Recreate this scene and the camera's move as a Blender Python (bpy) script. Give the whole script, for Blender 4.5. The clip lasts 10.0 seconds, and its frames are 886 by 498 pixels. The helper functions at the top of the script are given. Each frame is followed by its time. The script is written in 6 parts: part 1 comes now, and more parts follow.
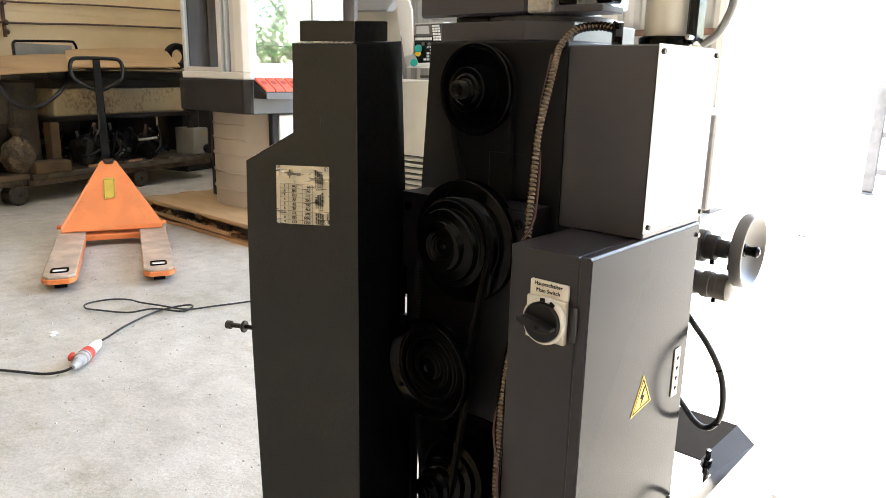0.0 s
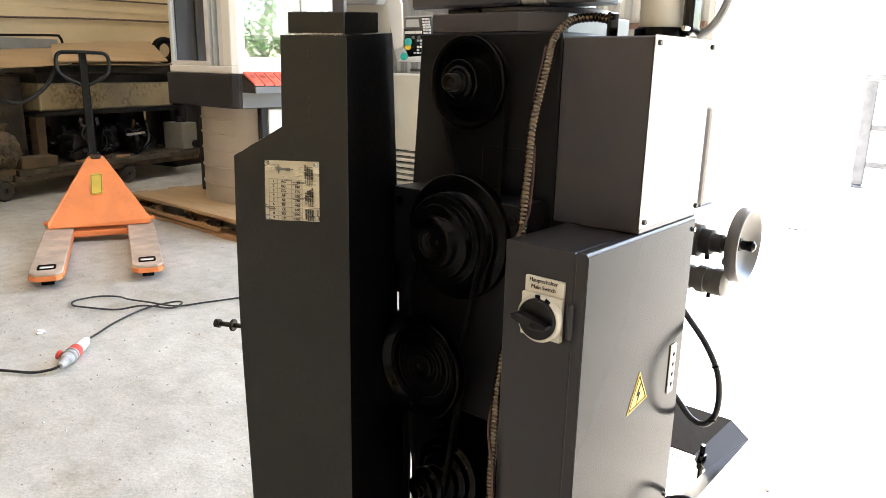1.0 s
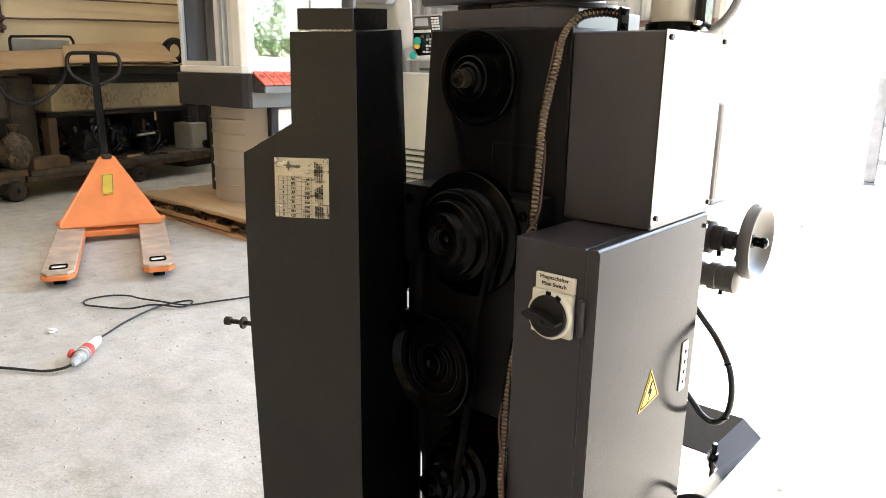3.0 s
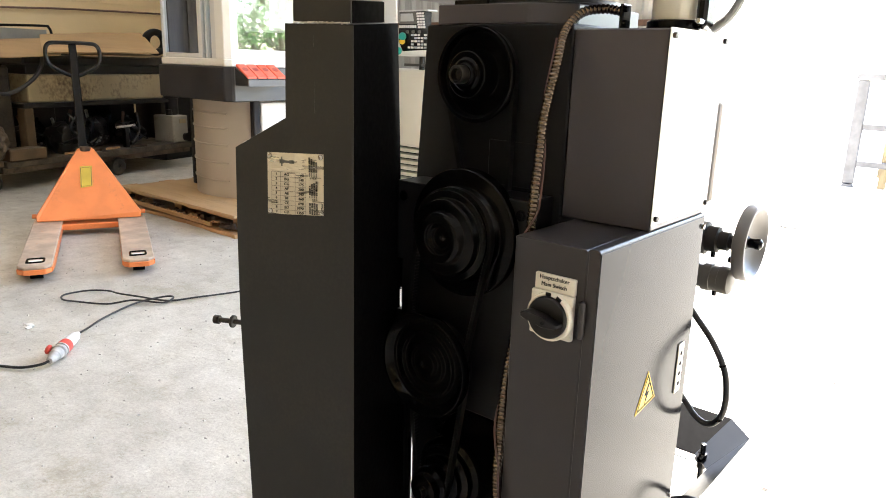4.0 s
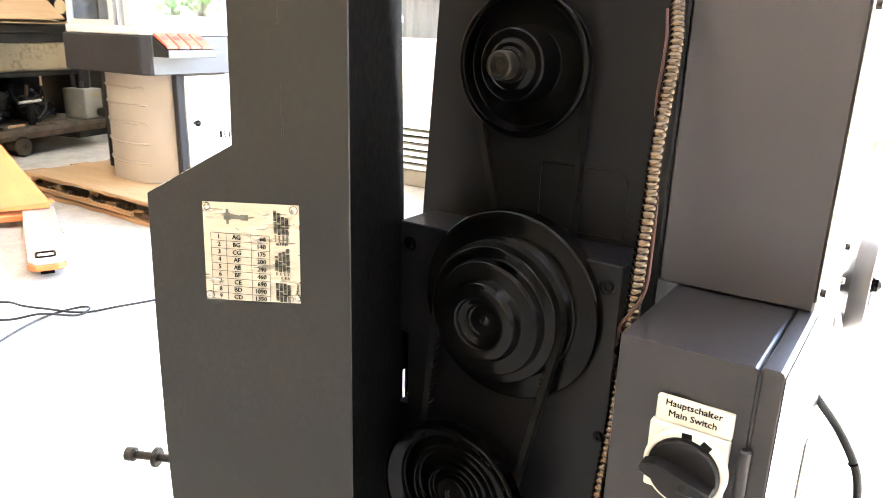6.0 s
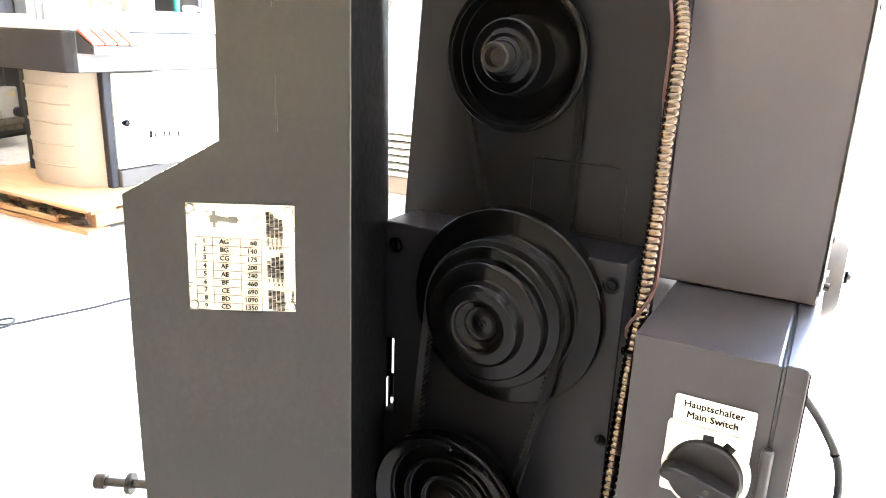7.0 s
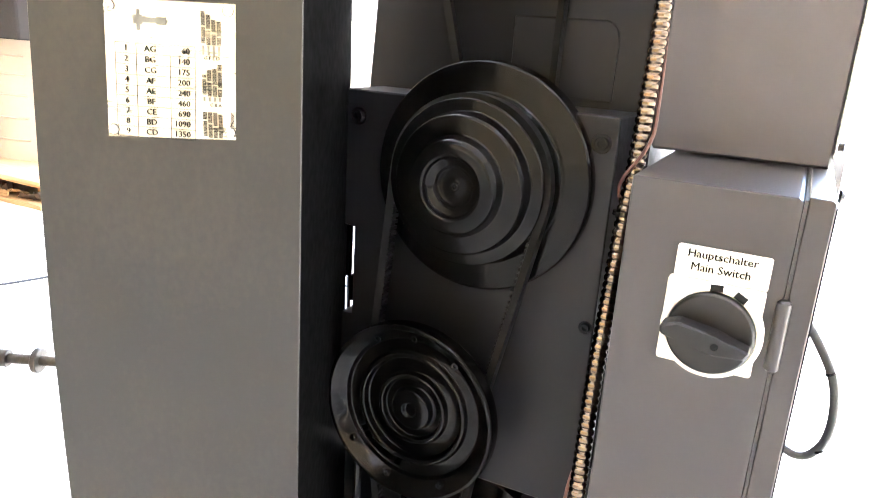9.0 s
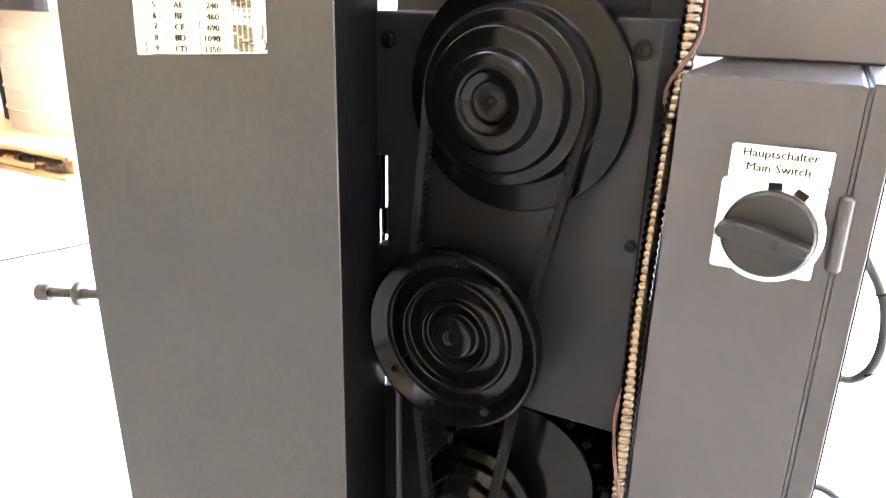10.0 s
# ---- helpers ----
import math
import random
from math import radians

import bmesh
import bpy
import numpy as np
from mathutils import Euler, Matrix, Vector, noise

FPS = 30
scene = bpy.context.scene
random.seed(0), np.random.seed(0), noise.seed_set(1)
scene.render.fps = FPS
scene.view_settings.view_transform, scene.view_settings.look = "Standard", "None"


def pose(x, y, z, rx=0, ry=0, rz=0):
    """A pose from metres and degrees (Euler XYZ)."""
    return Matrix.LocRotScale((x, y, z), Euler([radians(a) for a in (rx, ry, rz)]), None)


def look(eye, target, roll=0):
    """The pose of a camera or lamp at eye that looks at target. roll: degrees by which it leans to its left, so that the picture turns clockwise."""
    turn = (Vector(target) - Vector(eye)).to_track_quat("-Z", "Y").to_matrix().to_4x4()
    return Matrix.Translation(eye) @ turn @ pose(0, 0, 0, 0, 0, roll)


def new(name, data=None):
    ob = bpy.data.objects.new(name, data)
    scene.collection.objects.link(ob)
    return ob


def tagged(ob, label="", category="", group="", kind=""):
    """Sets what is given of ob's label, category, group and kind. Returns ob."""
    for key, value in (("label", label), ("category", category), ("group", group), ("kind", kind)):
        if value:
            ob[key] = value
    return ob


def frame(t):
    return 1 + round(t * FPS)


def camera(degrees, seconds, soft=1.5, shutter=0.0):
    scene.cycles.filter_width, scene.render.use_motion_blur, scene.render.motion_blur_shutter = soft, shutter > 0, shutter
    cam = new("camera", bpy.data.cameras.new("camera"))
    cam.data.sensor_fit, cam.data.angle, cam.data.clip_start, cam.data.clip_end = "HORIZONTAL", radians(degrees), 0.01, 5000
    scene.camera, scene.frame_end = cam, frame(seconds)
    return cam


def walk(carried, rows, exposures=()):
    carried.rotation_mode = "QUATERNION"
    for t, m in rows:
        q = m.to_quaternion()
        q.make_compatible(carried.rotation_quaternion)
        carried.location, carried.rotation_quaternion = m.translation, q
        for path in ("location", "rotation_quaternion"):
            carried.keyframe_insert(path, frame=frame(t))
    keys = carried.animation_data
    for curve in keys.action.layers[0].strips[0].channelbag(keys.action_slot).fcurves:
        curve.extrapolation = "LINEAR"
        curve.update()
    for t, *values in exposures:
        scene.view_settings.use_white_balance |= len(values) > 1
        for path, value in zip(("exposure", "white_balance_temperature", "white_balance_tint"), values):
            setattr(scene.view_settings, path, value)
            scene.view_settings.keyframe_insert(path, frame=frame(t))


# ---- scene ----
cam = camera(63.4, 10.0, soft=0.9, shutter=0.3)
EXPOSURES = [(0.0, 3.85, 6400, 10), (4.4, 3.85, 6400, 10), (5.2, 4.15, 6300, 10), (6.4, 5.82, 6000, 13), (8.0, 6.15, 5900, 13), (10.0, 6.55, 5850, 13)]
PATH = [
    (0, (-0.213, 0.002, 1.078), (-1.488, 1.468, 0.602), 1.3),
    (0.5, (-0.223, 0.007, 1.078), (-1.486, 1.483, 0.601), 1.2),
    (1, (-0.227, 0.014, 1.076), (-1.48, 1.494, 0.585), 1.2),
    (1.5, (-0.233, 0.013, 1.073), (-1.513, 1.466, 0.575), 1.1),
    (2, (-0.23, 0.011, 1.072), (-1.519, 1.456, 0.573), 1.2),
    (2.5, (-0.228, 0.015, 1.072), (-1.511, 1.466, 0.574), 1.0),
    (4, (-0.257, 0.016, 1.07), (-1.486, 1.511, 0.569), 1.8),
    (4.5, (-0.3, 0.047, 1.067), (-1.508, 1.552, 0.542), 2.6),
    (5, (-0.38, 0.148, 1.08), (-1.605, 1.645, 0.573), 1.9),
    (5.2, (-0.418, 0.198, 1.086), (-1.661, 1.679, 0.576), 2.1),
    (6.3, (-0.589, 0.238, 1.081), (-1.595, 1.86, 0.487), 1.2),
    (6.5, (-0.598, 0.234, 1.078), (-1.587, 1.874, 0.503), 0.9),
    (7, (-0.62, 0.235, 1.074), (-1.533, 1.918, 0.495), 2.2),
    (7.5, (-0.639, 0.268, 1.06), (-1.505, 1.985, 0.511), 2.4),
    (8, (-0.638, 0.313, 1.045), (-1.524, 1.999, 0.434), 1.5),
    (8.5, (-0.633, 0.279, 0.984), (-1.508, 1.995, 0.447), 2.8),
    (9, (-0.634, 0.273, 0.945), (-1.471, 2.001, 0.384), 4.0),
    (9.5, (-0.643, 0.271, 0.913), (-1.465, 2.02, 0.396), 1.8),
    (10, (-0.646, 0.271, 0.911), (-1.518, 1.945, 0.25), 1.4),
]
walk(cam, [(t, look(eye, target, roll)) for t, eye, target, roll in PATH], exposures=EXPOSURES)

# ---- light ----
world = bpy.data.worlds.new("world")
scene.world = world
world.use_nodes = True
wn = world.node_tree.nodes
sky = wn.new("ShaderNodeTexSky")
sky.sky_type = "NISHITA"
sky.sun_disc = False
sky.sun_elevation = radians(47)
sky.sun_rotation = radians(-12)
world.node_tree.links.new(sky.outputs[0], wn["Background"].inputs[0])
wn["Background"].inputs[1].default_value = 0.15
sun = new("sun", bpy.data.lights.new("sun", "SUN"))
sun.data.energy = 3.6
sun.data.angle = radians(0.6)
sun.data.color = (1.0, 0.95, 0.88)
sun.matrix_world = look((0, 0, 0), (0.208 * 0.682, -0.978 * 0.682, -0.731))

# ---- helpers of the scene ----
random.seed(2)


def finish(name, bm, material, smooth=False):
    bmesh.ops.recalc_face_normals(bm, faces=bm.faces)
    me = bpy.data.meshes.new(name)
    bm.to_mesh(me)
    bm.free()
    me.materials.append(material)
    if smooth:
        for p in me.polygons:
            p.use_smooth = True
        me.set_sharp_from_angle(angle=radians(32))
    return me


def part(name, bm, material, parent=None, label="", smooth=False):
    ob = new(name, finish(name, bm, material, smooth))
    if parent:
        ob.parent = parent
    return tagged(ob, label)


def thing(name, label, category, group="", at=(0, 0, 0), turn=0.0):
    ob = new(name)
    ob.matrix_basis = pose(*at, 0, 0, turn)
    return tagged(ob, label, category, group)


def structure(name, bm, material, label, category, smooth=False):
    return tagged(part(name, bm, material, None, "", smooth), label, category, "", "structure")


def box(x0, x1, y0, y1, z0, z1, bevel=0.0, bm=None, m=None, seg=1):
    bm = bm or bmesh.new()
    made = bmesh.ops.create_cube(bm, size=1.0, matrix=Matrix.Translation(((x0 + x1) / 2, (y0 + y1) / 2, (z0 + z1) / 2)) @ Matrix.Diagonal((x1 - x0, y1 - y0, z1 - z0, 1)))
    vs = made["verts"]
    if m is not None:
        bmesh.ops.transform(bm, matrix=m, verts=vs)
    if bevel:
        es = list({e for v in vs for e in v.link_edges})
        bmesh.ops.bevel(bm, geom=es, offset=bevel, segments=seg, affect="EDGES", profile=0.5)
    return bm


def prism(points, way, bm=None, bevel=0.0):
    """A polygon of 3D points, pulled along a way."""
    bm = bm or bmesh.new()
    a = [bm.verts.new(Vector(p)) for p in points]
    b = [bm.verts.new(Vector(p) + Vector(way)) for p in points]
    bm.faces.new(a)
    bm.faces.new(b[::-1])
    for k in range(len(a)):
        bm.faces.new((a[k], b[k], b[k - 1], a[k - 1]))
    if bevel:
        bmesh.ops.bevel(bm, geom=list({e for v in a + b for e in v.link_edges}), offset=bevel, segments=1, affect="EDGES")
    return bm


def turned(profile, at, axis=(0, 1, 0), n=48, bm=None):
    """A turned body: profile of (radius, distance along the axis)."""
    bm = bm or bmesh.new()
    q = Vector((0, 0, 1)).rotation_difference(Vector(axis)).to_matrix()
    rings = []
    for r, d in profile:
        if r < 1e-6:
            rings.append([bm.verts.new(Vector(at) + q @ Vector((0, 0, d)))])
        else:
            rings.append([bm.verts.new(Vector(at) + q @ Vector((r * math.cos(2 * math.pi * k / n), r * math.sin(2 * math.pi * k / n), d))) for k in range(n)])
    for a, b in zip(rings, rings[1:]):
        for k in range(n):
            vs = [a[k % len(a)], a[(k + 1) % len(a)], b[(k + 1) % len(b)], b[k % len(b)]]
            vs = list(dict.fromkeys(vs))
            if len(vs) > 2:
                bm.faces.new(vs)
    return bm


def rounded(profile, r, seg=3):
    """The profile with its corners rounded."""
    pts = [Vector(q) for q in profile]
    out = [tuple(pts[0])]
    for a, b, c in zip(pts, pts[1:], pts[2:]):
        la, lc = (a - b).length, (c - b).length
        k = min(r, 0.45 * la, 0.45 * lc)
        p, q = b + (a - b).normalized() * k, b + (c - b).normalized() * k
        for j in range(seg + 1):
            t = j / seg
            out.append(tuple(p * (1 - t) ** 2 + b * 2 * t * (1 - t) + q * t * t))
    return out + [tuple(pts[-1])]


def rod(a, b, r, bm=None, n=20, chamfer=0.0):
    a, b = Vector(a), Vector(b)
    d = (b - a).length
    c = chamfer
    prof = [(0, 0), (r - c, 0), (r, c), (r, d - c), (r - c, d), (0, d)] if c else [(0, 0), (r, 0), (r, d), (0, d)]
    return turned(prof, a, b - a, n, bm)


def smooth_line(points, per=10):
    pts = [Vector(p) for p in points]
    pts = [2 * pts[0] - pts[1]] + pts + [2 * pts[-1] - pts[-2]]
    out = []
    for i in range(1, len(pts) - 2):
        p0, p1, p2, p3 = pts[i - 1 : i + 3]
        for k in range(per):
            t = k / per
            out.append(0.5 * (2 * p1 + (p2 - p0) * t + (2 * p0 - 5 * p1 + 4 * p2 - p3) * t * t + (3 * p1 - p0 - 3 * p2 + p3) * t**3))
    return out + [pts[-2]]


def tube(line, radius, n=12, bm=None, closed=False):
    """A round tube along a line; radius is a number or a function of the length gone."""
    bm = bm or bmesh.new()
    rings, gone, side = [], 0.0, None
    for i, p in enumerate(line):
        a, b = line[max(i - 1, 0)], line[min(i + 1, len(line) - 1)]
        if closed:
            a, b = line[i - 1], line[(i + 1) % len(line)]
        d = (b - a).normalized()
        if side is None:
            side = d.orthogonal().normalized()
        side = (side - d * side.dot(d)).normalized()
        up = d.cross(side)
        gone += (p - line[i - 1]).length if i else 0
        r = radius(gone) if callable(radius) else radius
        rings.append([bm.verts.new(p + r * (math.cos(2 * math.pi * k / n) * side + math.sin(2 * math.pi * k / n) * up)) for k in range(n)])
    pairs = list(zip(rings, rings[1:])) + ([(rings[-1], rings[0])] if closed else [])
    for a, b in pairs:
        for k in range(n):
            bm.faces.new((a[k], a[(k + 1) % n], b[(k + 1) % n], b[k]))
    if not closed:
        bm.faces.new(rings[0][::-1])
        bm.faces.new(rings[-1])
    return bm


def words(text, size, m, material, name, parent, align="CENTER", label=""):
    cu = bpy.data.curves.new(name, "FONT")
    cu.body, cu.size, cu.align_x, cu.align_y, cu.resolution_u = text, size, align, "CENTER", 2
    cu.extrude = 0.0002
    tmp = bpy.data.objects.new(name, cu)
    scene.collection.objects.link(tmp)
    me = bpy.data.meshes.new_from_object(tmp.evaluated_get(bpy.context.evaluated_depsgraph_get()))
    bpy.data.objects.remove(tmp)
    # a second and third strike, shifted by a hair, make the strokes bold
    bm = bmesh.new()
    for k in (-1, 0, 1):
        tmp_me = me.copy()
        tmp_me.transform(Matrix.Translation((k * size * 0.015, k * size * 0.008, k * 0.00001)))
        bm.from_mesh(tmp_me)
        bpy.data.meshes.remove(tmp_me)
    bm.to_mesh(me)
    bm.free()
    me.transform(m)
    me.materials.append(material)
    ob = new(name, me)
    ob.parent = parent
    return tagged(ob, label)


# ---- materials ----
def mat(name, color, rough=0.5, metal=0.0, vary=0.15, scale=6.0, fine=60.0, bump=0.1, second=None, amount=0.35, rough_vary=0.15, coat=0.0, spec=0.5, stretch=(1, 1, 1), dist=0.002):
    m = bpy.data.materials.new(name)
    m.use_nodes = True
    nt = m.node_tree
    N, L = nt.nodes, nt.links
    b = N["Principled BSDF"]
    co = N.new("ShaderNodeTexCoord")
    mp = N.new("ShaderNodeMapping")
    mp.inputs["Scale"].default_value = stretch
    L.new(co.outputs["Object"], mp.inputs[0])
    big = N.new("ShaderNodeTexNoise")
    big.inputs["Scale"].default_value, big.inputs["Detail"].default_value = scale, 6
    small = N.new("ShaderNodeTexNoise")
    small.inputs["Scale"].default_value, small.inputs["Detail"].default_value = fine, 5
    for k in (big, small):
        L.new(mp.outputs[0], k.inputs["Vector"])
    ramp = N.new("ShaderNodeValToRGB")
    ramp.color_ramp.elements[0].position, ramp.color_ramp.elements[1].position = 0.38, 0.68
    c0 = tuple(c * (1 - vary) for c in color)
    c1 = tuple(min(1, c * (1 + vary)) for c in color)
    ramp.color_ramp.elements[0].color, ramp.color_ramp.elements[1].color = (*c0, 1), (*c1, 1)
    L.new(big.outputs["Fac"], ramp.inputs[0])
    out = ramp.outputs[0]
    if second:
        mask = N.new("ShaderNodeValToRGB")
        mask.color_ramp.elements[0].position, mask.color_ramp.elements[1].position = 1 - amount - 0.08, 1 - amount + 0.08
        add = N.new("ShaderNodeMath")
        add.operation = "MULTIPLY_ADD"
        add.inputs[1].default_value, add.inputs[2].default_value = 0.35, 0.0
        mixf = N.new("ShaderNodeMath")
        mixf.operation = "MULTIPLY_ADD"
        mixf.inputs[1].default_value = 0.65
        L.new(small.outputs["Fac"], add.inputs[0])
        big2 = N.new("ShaderNodeTexNoise")
        big2.inputs["Scale"].default_value, big2.inputs["Detail"].default_value = scale * 1.7, 8
        L.new(mp.outputs[0], big2.inputs["Vector"])
        L.new(big2.outputs["Fac"], mixf.inputs[0])
        L.new(add.outputs[0], mixf.inputs[2])
        L.new(mixf.outputs[0], mask.inputs[0])
        mx = N.new("ShaderNodeMix")
        mx.data_type = "RGBA"
        L.new(mask.outputs[0], mx.inputs["Factor"])
        L.new(out, mx.inputs["A"])
        mx.inputs["B"].default_value = (*second, 1)
        out = mx.outputs["Result"]
    L.new(out, b.inputs["Base Color"])
    rr = N.new("ShaderNodeMapRange")
    rr.inputs["To Min"].default_value, rr.inputs["To Max"].default_value = max(0.03, rough - rough_vary), min(1, rough + rough_vary)
    L.new(small.outputs["Fac"], rr.inputs["Value"])
    L.new(rr.outputs[0], b.inputs["Roughness"])
    b.inputs["Metallic"].default_value = metal
    b.inputs["Specular IOR Level"].default_value = spec
    b.inputs["Coat Weight"].default_value = coat
    if bump:
        bp = N.new("ShaderNodeBump")
        bp.inputs["Strength"].default_value, bp.inputs["Distance"].default_value = bump, dist
        L.new(small.outputs["Fac"], bp.inputs["Height"])
        L.new(bp.outputs[0], b.inputs["Normal"])
    return m


GREY = mat("dark grey machine paint", (0.051, 0.0472, 0.0550), 0.36, vary=0.08, scale=5, fine=500, bump=0.10, rough_vary=0.06, second=(0.058, 0.0535, 0.0610), amount=0.3, dist=0.0006)
CAST = mat("near-black painted casting", (0.0078, 0.0075, 0.0088), 0.42, vary=0.15, scale=9, fine=160, bump=0.15, rough_vary=0.08, spec=0.165, dist=0.0007)
BLACK = mat("black enamel", (0.0026, 0.0024, 0.0025), 0.17, vary=0.2, scale=12, fine=200, bump=0.02, rough_vary=0.05, spec=0.12, dist=0.0003)
INSIDE = mat("near-black matt sheet", (0.0022, 0.0020, 0.0021), 0.7, vary=0.2, scale=8, fine=120, bump=0.03, spec=0.04, dist=0.0004)
RUBBER = mat("black belt rubber", (0.0065, 0.0060, 0.0058), 0.5, vary=0.25, scale=30, fine=400, bump=0.15, spec=0.13, dist=0.0006)
STEEL = mat("bright steel", (0.55, 0.54, 0.52), 0.28, 1.0, vary=0.12, scale=20, fine=200, bump=0.05)
DULL = mat("dull brown steel", (0.036, 0.030, 0.023), 0.45, 0.6, vary=0.3, scale=60, fine=300, bump=0.1, second=(0.015, 0.013, 0.011), amount=0.45, dist=0.0005)
CONDUIT = mat("metal conduit", (0.140, 0.107, 0.077), 0.22, 1.0, vary=0.08, scale=30, fine=300, bump=0.0, second=(0.15, 0.085, 0.058), amount=0.34, rough_vary=0.04)
PLATE = mat("brushed aluminium plate", (0.60, 0.545, 0.44), 0.30, 0.72, vary=0.06, scale=25, fine=60, bump=0.15, stretch=(0.4, 0.4, 2.6), dist=0.001)
INK = mat("black print", (0.006, 0.006, 0.006), 0.7, bump=0, spec=0.08)
LABEL = mat("cream label plastic", (0.76, 0.715, 0.62), 0.4, vary=0.04, fine=80, bump=0.01)
KNOB = mat("black moulded plastic", (0.007, 0.0065, 0.007), 0.38, vary=0.1, fine=400, bump=0.04, spec=0.3, dist=0.0004)
YELLOW = mat("yellow sticker", (0.80, 0.52, 0.03), 0.45, vary=0.05, bump=0.02)
WHITE = mat("white machine paint", (0.80, 0.78, 0.73), 0.35, vary=0.03, scale=3, fine=60, bump=0.03)
BEIGE = mat("beige machine paint", (0.41, 0.35, 0.28), 0.45, vary=0.05, scale=3, fine=60, bump=0.05)
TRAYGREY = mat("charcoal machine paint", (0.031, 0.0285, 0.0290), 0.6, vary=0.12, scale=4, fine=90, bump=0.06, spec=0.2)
# lit copy of the tray paint, for faces turned to the door
TRAY_LIT = mat("tray paint lightened for door light", (0.10, 0.097, 0.093), 0.5, vary=0.06, scale=4, fine=90, bump=0.04)
RED = mat("red plastic tray", (0.72, 0.10, 0.045), 0.4, vary=0.06, bump=0.03)
ORANGE = mat("orange enamel, worn", (0.78, 0.225, 0.062), 0.42, vary=0.08, scale=7, fine=70, bump=0.06, second=(0.50, 0.165, 0.065), amount=0.33)
FORK = mat("worn fork steel with pale paint", (0.50, 0.385, 0.29), 0.5, vary=0.2, scale=10, fine=60, bump=0.1, second=(0.62, 0.26, 0.10), amount=0.30)
DARKSTEEL = mat("dark painted steel", (0.0055, 0.0055, 0.006), 0.22, vary=0.2, bump=0.05, spec=0.3)
WOOD = mat("pale pallet wood", (0.43, 0.25, 0.115), 0.7, vary=0.22, scale=5, fine=40, bump=0.3, stretch=(0.4, 4, 4), second=(0.22, 0.10, 0.04), amount=0.36)
PLY = mat("plywood", (0.37, 0.240, 0.112), 0.65, vary=0.12, scale=3, fine=50, bump=0.1, stretch=(1, 0.2, 1), second=(0.29, 0.17, 0.085), amount=0.35)
CARDBOARD = mat("brown cardboard", (0.31, 0.200, 0.096), 0.8, vary=0.14, scale=3, fine=60, bump=0.1, second=(0.24, 0.14, 0.07), amount=0.3)
KRAFT = mat("grimy wrapping paper", (0.090, 0.062, 0.030), 0.7, vary=0.4, scale=9, fine=60, bump=0.3, second=(0.03, 0.019, 0.012), amount=0.46)
CREAMWALL = mat("cream sheet wall", (0.66, 0.50, 0.275), 0.6, vary=0.07, scale=1.2, fine=30, bump=0.06, second=(0.50, 0.365, 0.19), amount=0.3)
GREYWALL = mat("grey sheet wall", (0.42, 0.41, 0.38), 0.6, vary=0.06, scale=1.0, fine=40, bump=0.06)
OLDPAINT = mat("stained old beige paint", (0.35, 0.275, 0.150), 0.5, vary=0.22, scale=2, fine=40, bump=0.15, second=(0.105, 0.066, 0.032), amount=0.41, stretch=(1, 1, 0.8))
GRIME = mat("oily dark iron", (0.0095, 0.0080, 0.0068), 0.42, 0.2, vary=0.4, scale=10, fine=60, bump=0.4, second=(0.034, 0.022, 0.013), amount=0.30)
CABLE = mat("black cable sheath", (0.013, 0.013, 0.014), 0.5, vary=0.1, fine=200, bump=0.1)
GREYJAMB = mat("grey door steel", (0.10, 0.095, 0.09), 0.5, vary=0.05, bump=0.03)
GREYPLASTIC = mat("grey plastic", (0.45, 0.45, 0.44), 0.4, vary=0.05, bump=0.03)
REDPLASTIC = mat("red plug plastic", (0.65, 0.06, 0.04), 0.4, vary=0.05, bump=0.03)
GREEN = mat("green plastic", (0.012, 0.36, 0.31), 0.35, bump=0.02)
GREYHOSE = mat("grey hose", (0.22, 0.22, 0.22), 0.5, vary=0.1, bump=0.05)
HANDWHEEL = mat("grey cast iron, turned", (0.145, 0.140, 0.138), 0.4, 0.3, vary=0.1, bump=0.03)
STEELCAST = mat("bare machined casting", (0.44, 0.44, 0.41), 0.38, 0.6, vary=0.3, scale=40, fine=200, bump=0.3, second=(0.10, 0.10, 0.09), amount=0.42, dist=0.001)
# blue in this base colour stands for the sky mirrored in the pan
PANSTEEL = mat("dark pan steel, blued for sky reflection", (0.016, 0.019, 0.026), 0.36, vary=0.1, scale=6, fine=60, bump=0.0, rough_vary=0.04, spec=0.2)
COPPERY = mat("dark red-brown lead", (0.075, 0.027, 0.020), 0.5, vary=0.2, scale=30, bump=0.03, dist=0.0005)
SOFTINK = mat("grey print", (0.16, 0.15, 0.125), 0.7, bump=0, spec=0.1)
BRIGHTWELD = mat("bright bare weld", (0.6, 0.57, 0.52), 0.35, 0.9, vary=0.3, scale=200, bump=0.2)
# colour mottling carries both paint stains and blurred reflections on the cover
COVERGREY = mat("dark grey paint, stains and reflections mottled in", (0.0134, 0.0127, 0.0115), 0.34, vary=0.20, scale=4.5, fine=240, bump=0.10, rough_vary=0.05, second=(0.0225, 0.0196, 0.0162), amount=0.42, spec=0.37, stretch=(1, 1, 0.75), dist=0.0008)
GLOSSGREY = mat("semi-gloss dark grey paint", (0.0150, 0.0148, 0.0165), 0.17, vary=0.05, scale=4, fine=420, bump=0.012, rough_vary=0.03, spec=0.06, dist=0.0002)
CABGREY = mat("brown-grey cabinet paint", (0.0318, 0.0290, 0.0310), 0.34, vary=0.07, scale=5, fine=500, bump=0.06, rough_vary=0.05, spec=0.4, dist=0.0006)
OLDWOOD = mat("old grimy timber", (0.12, 0.085, 0.05), 0.7, vary=0.3, scale=6, fine=50, bump=0.4, second=(0.045, 0.032, 0.02), amount=0.42)
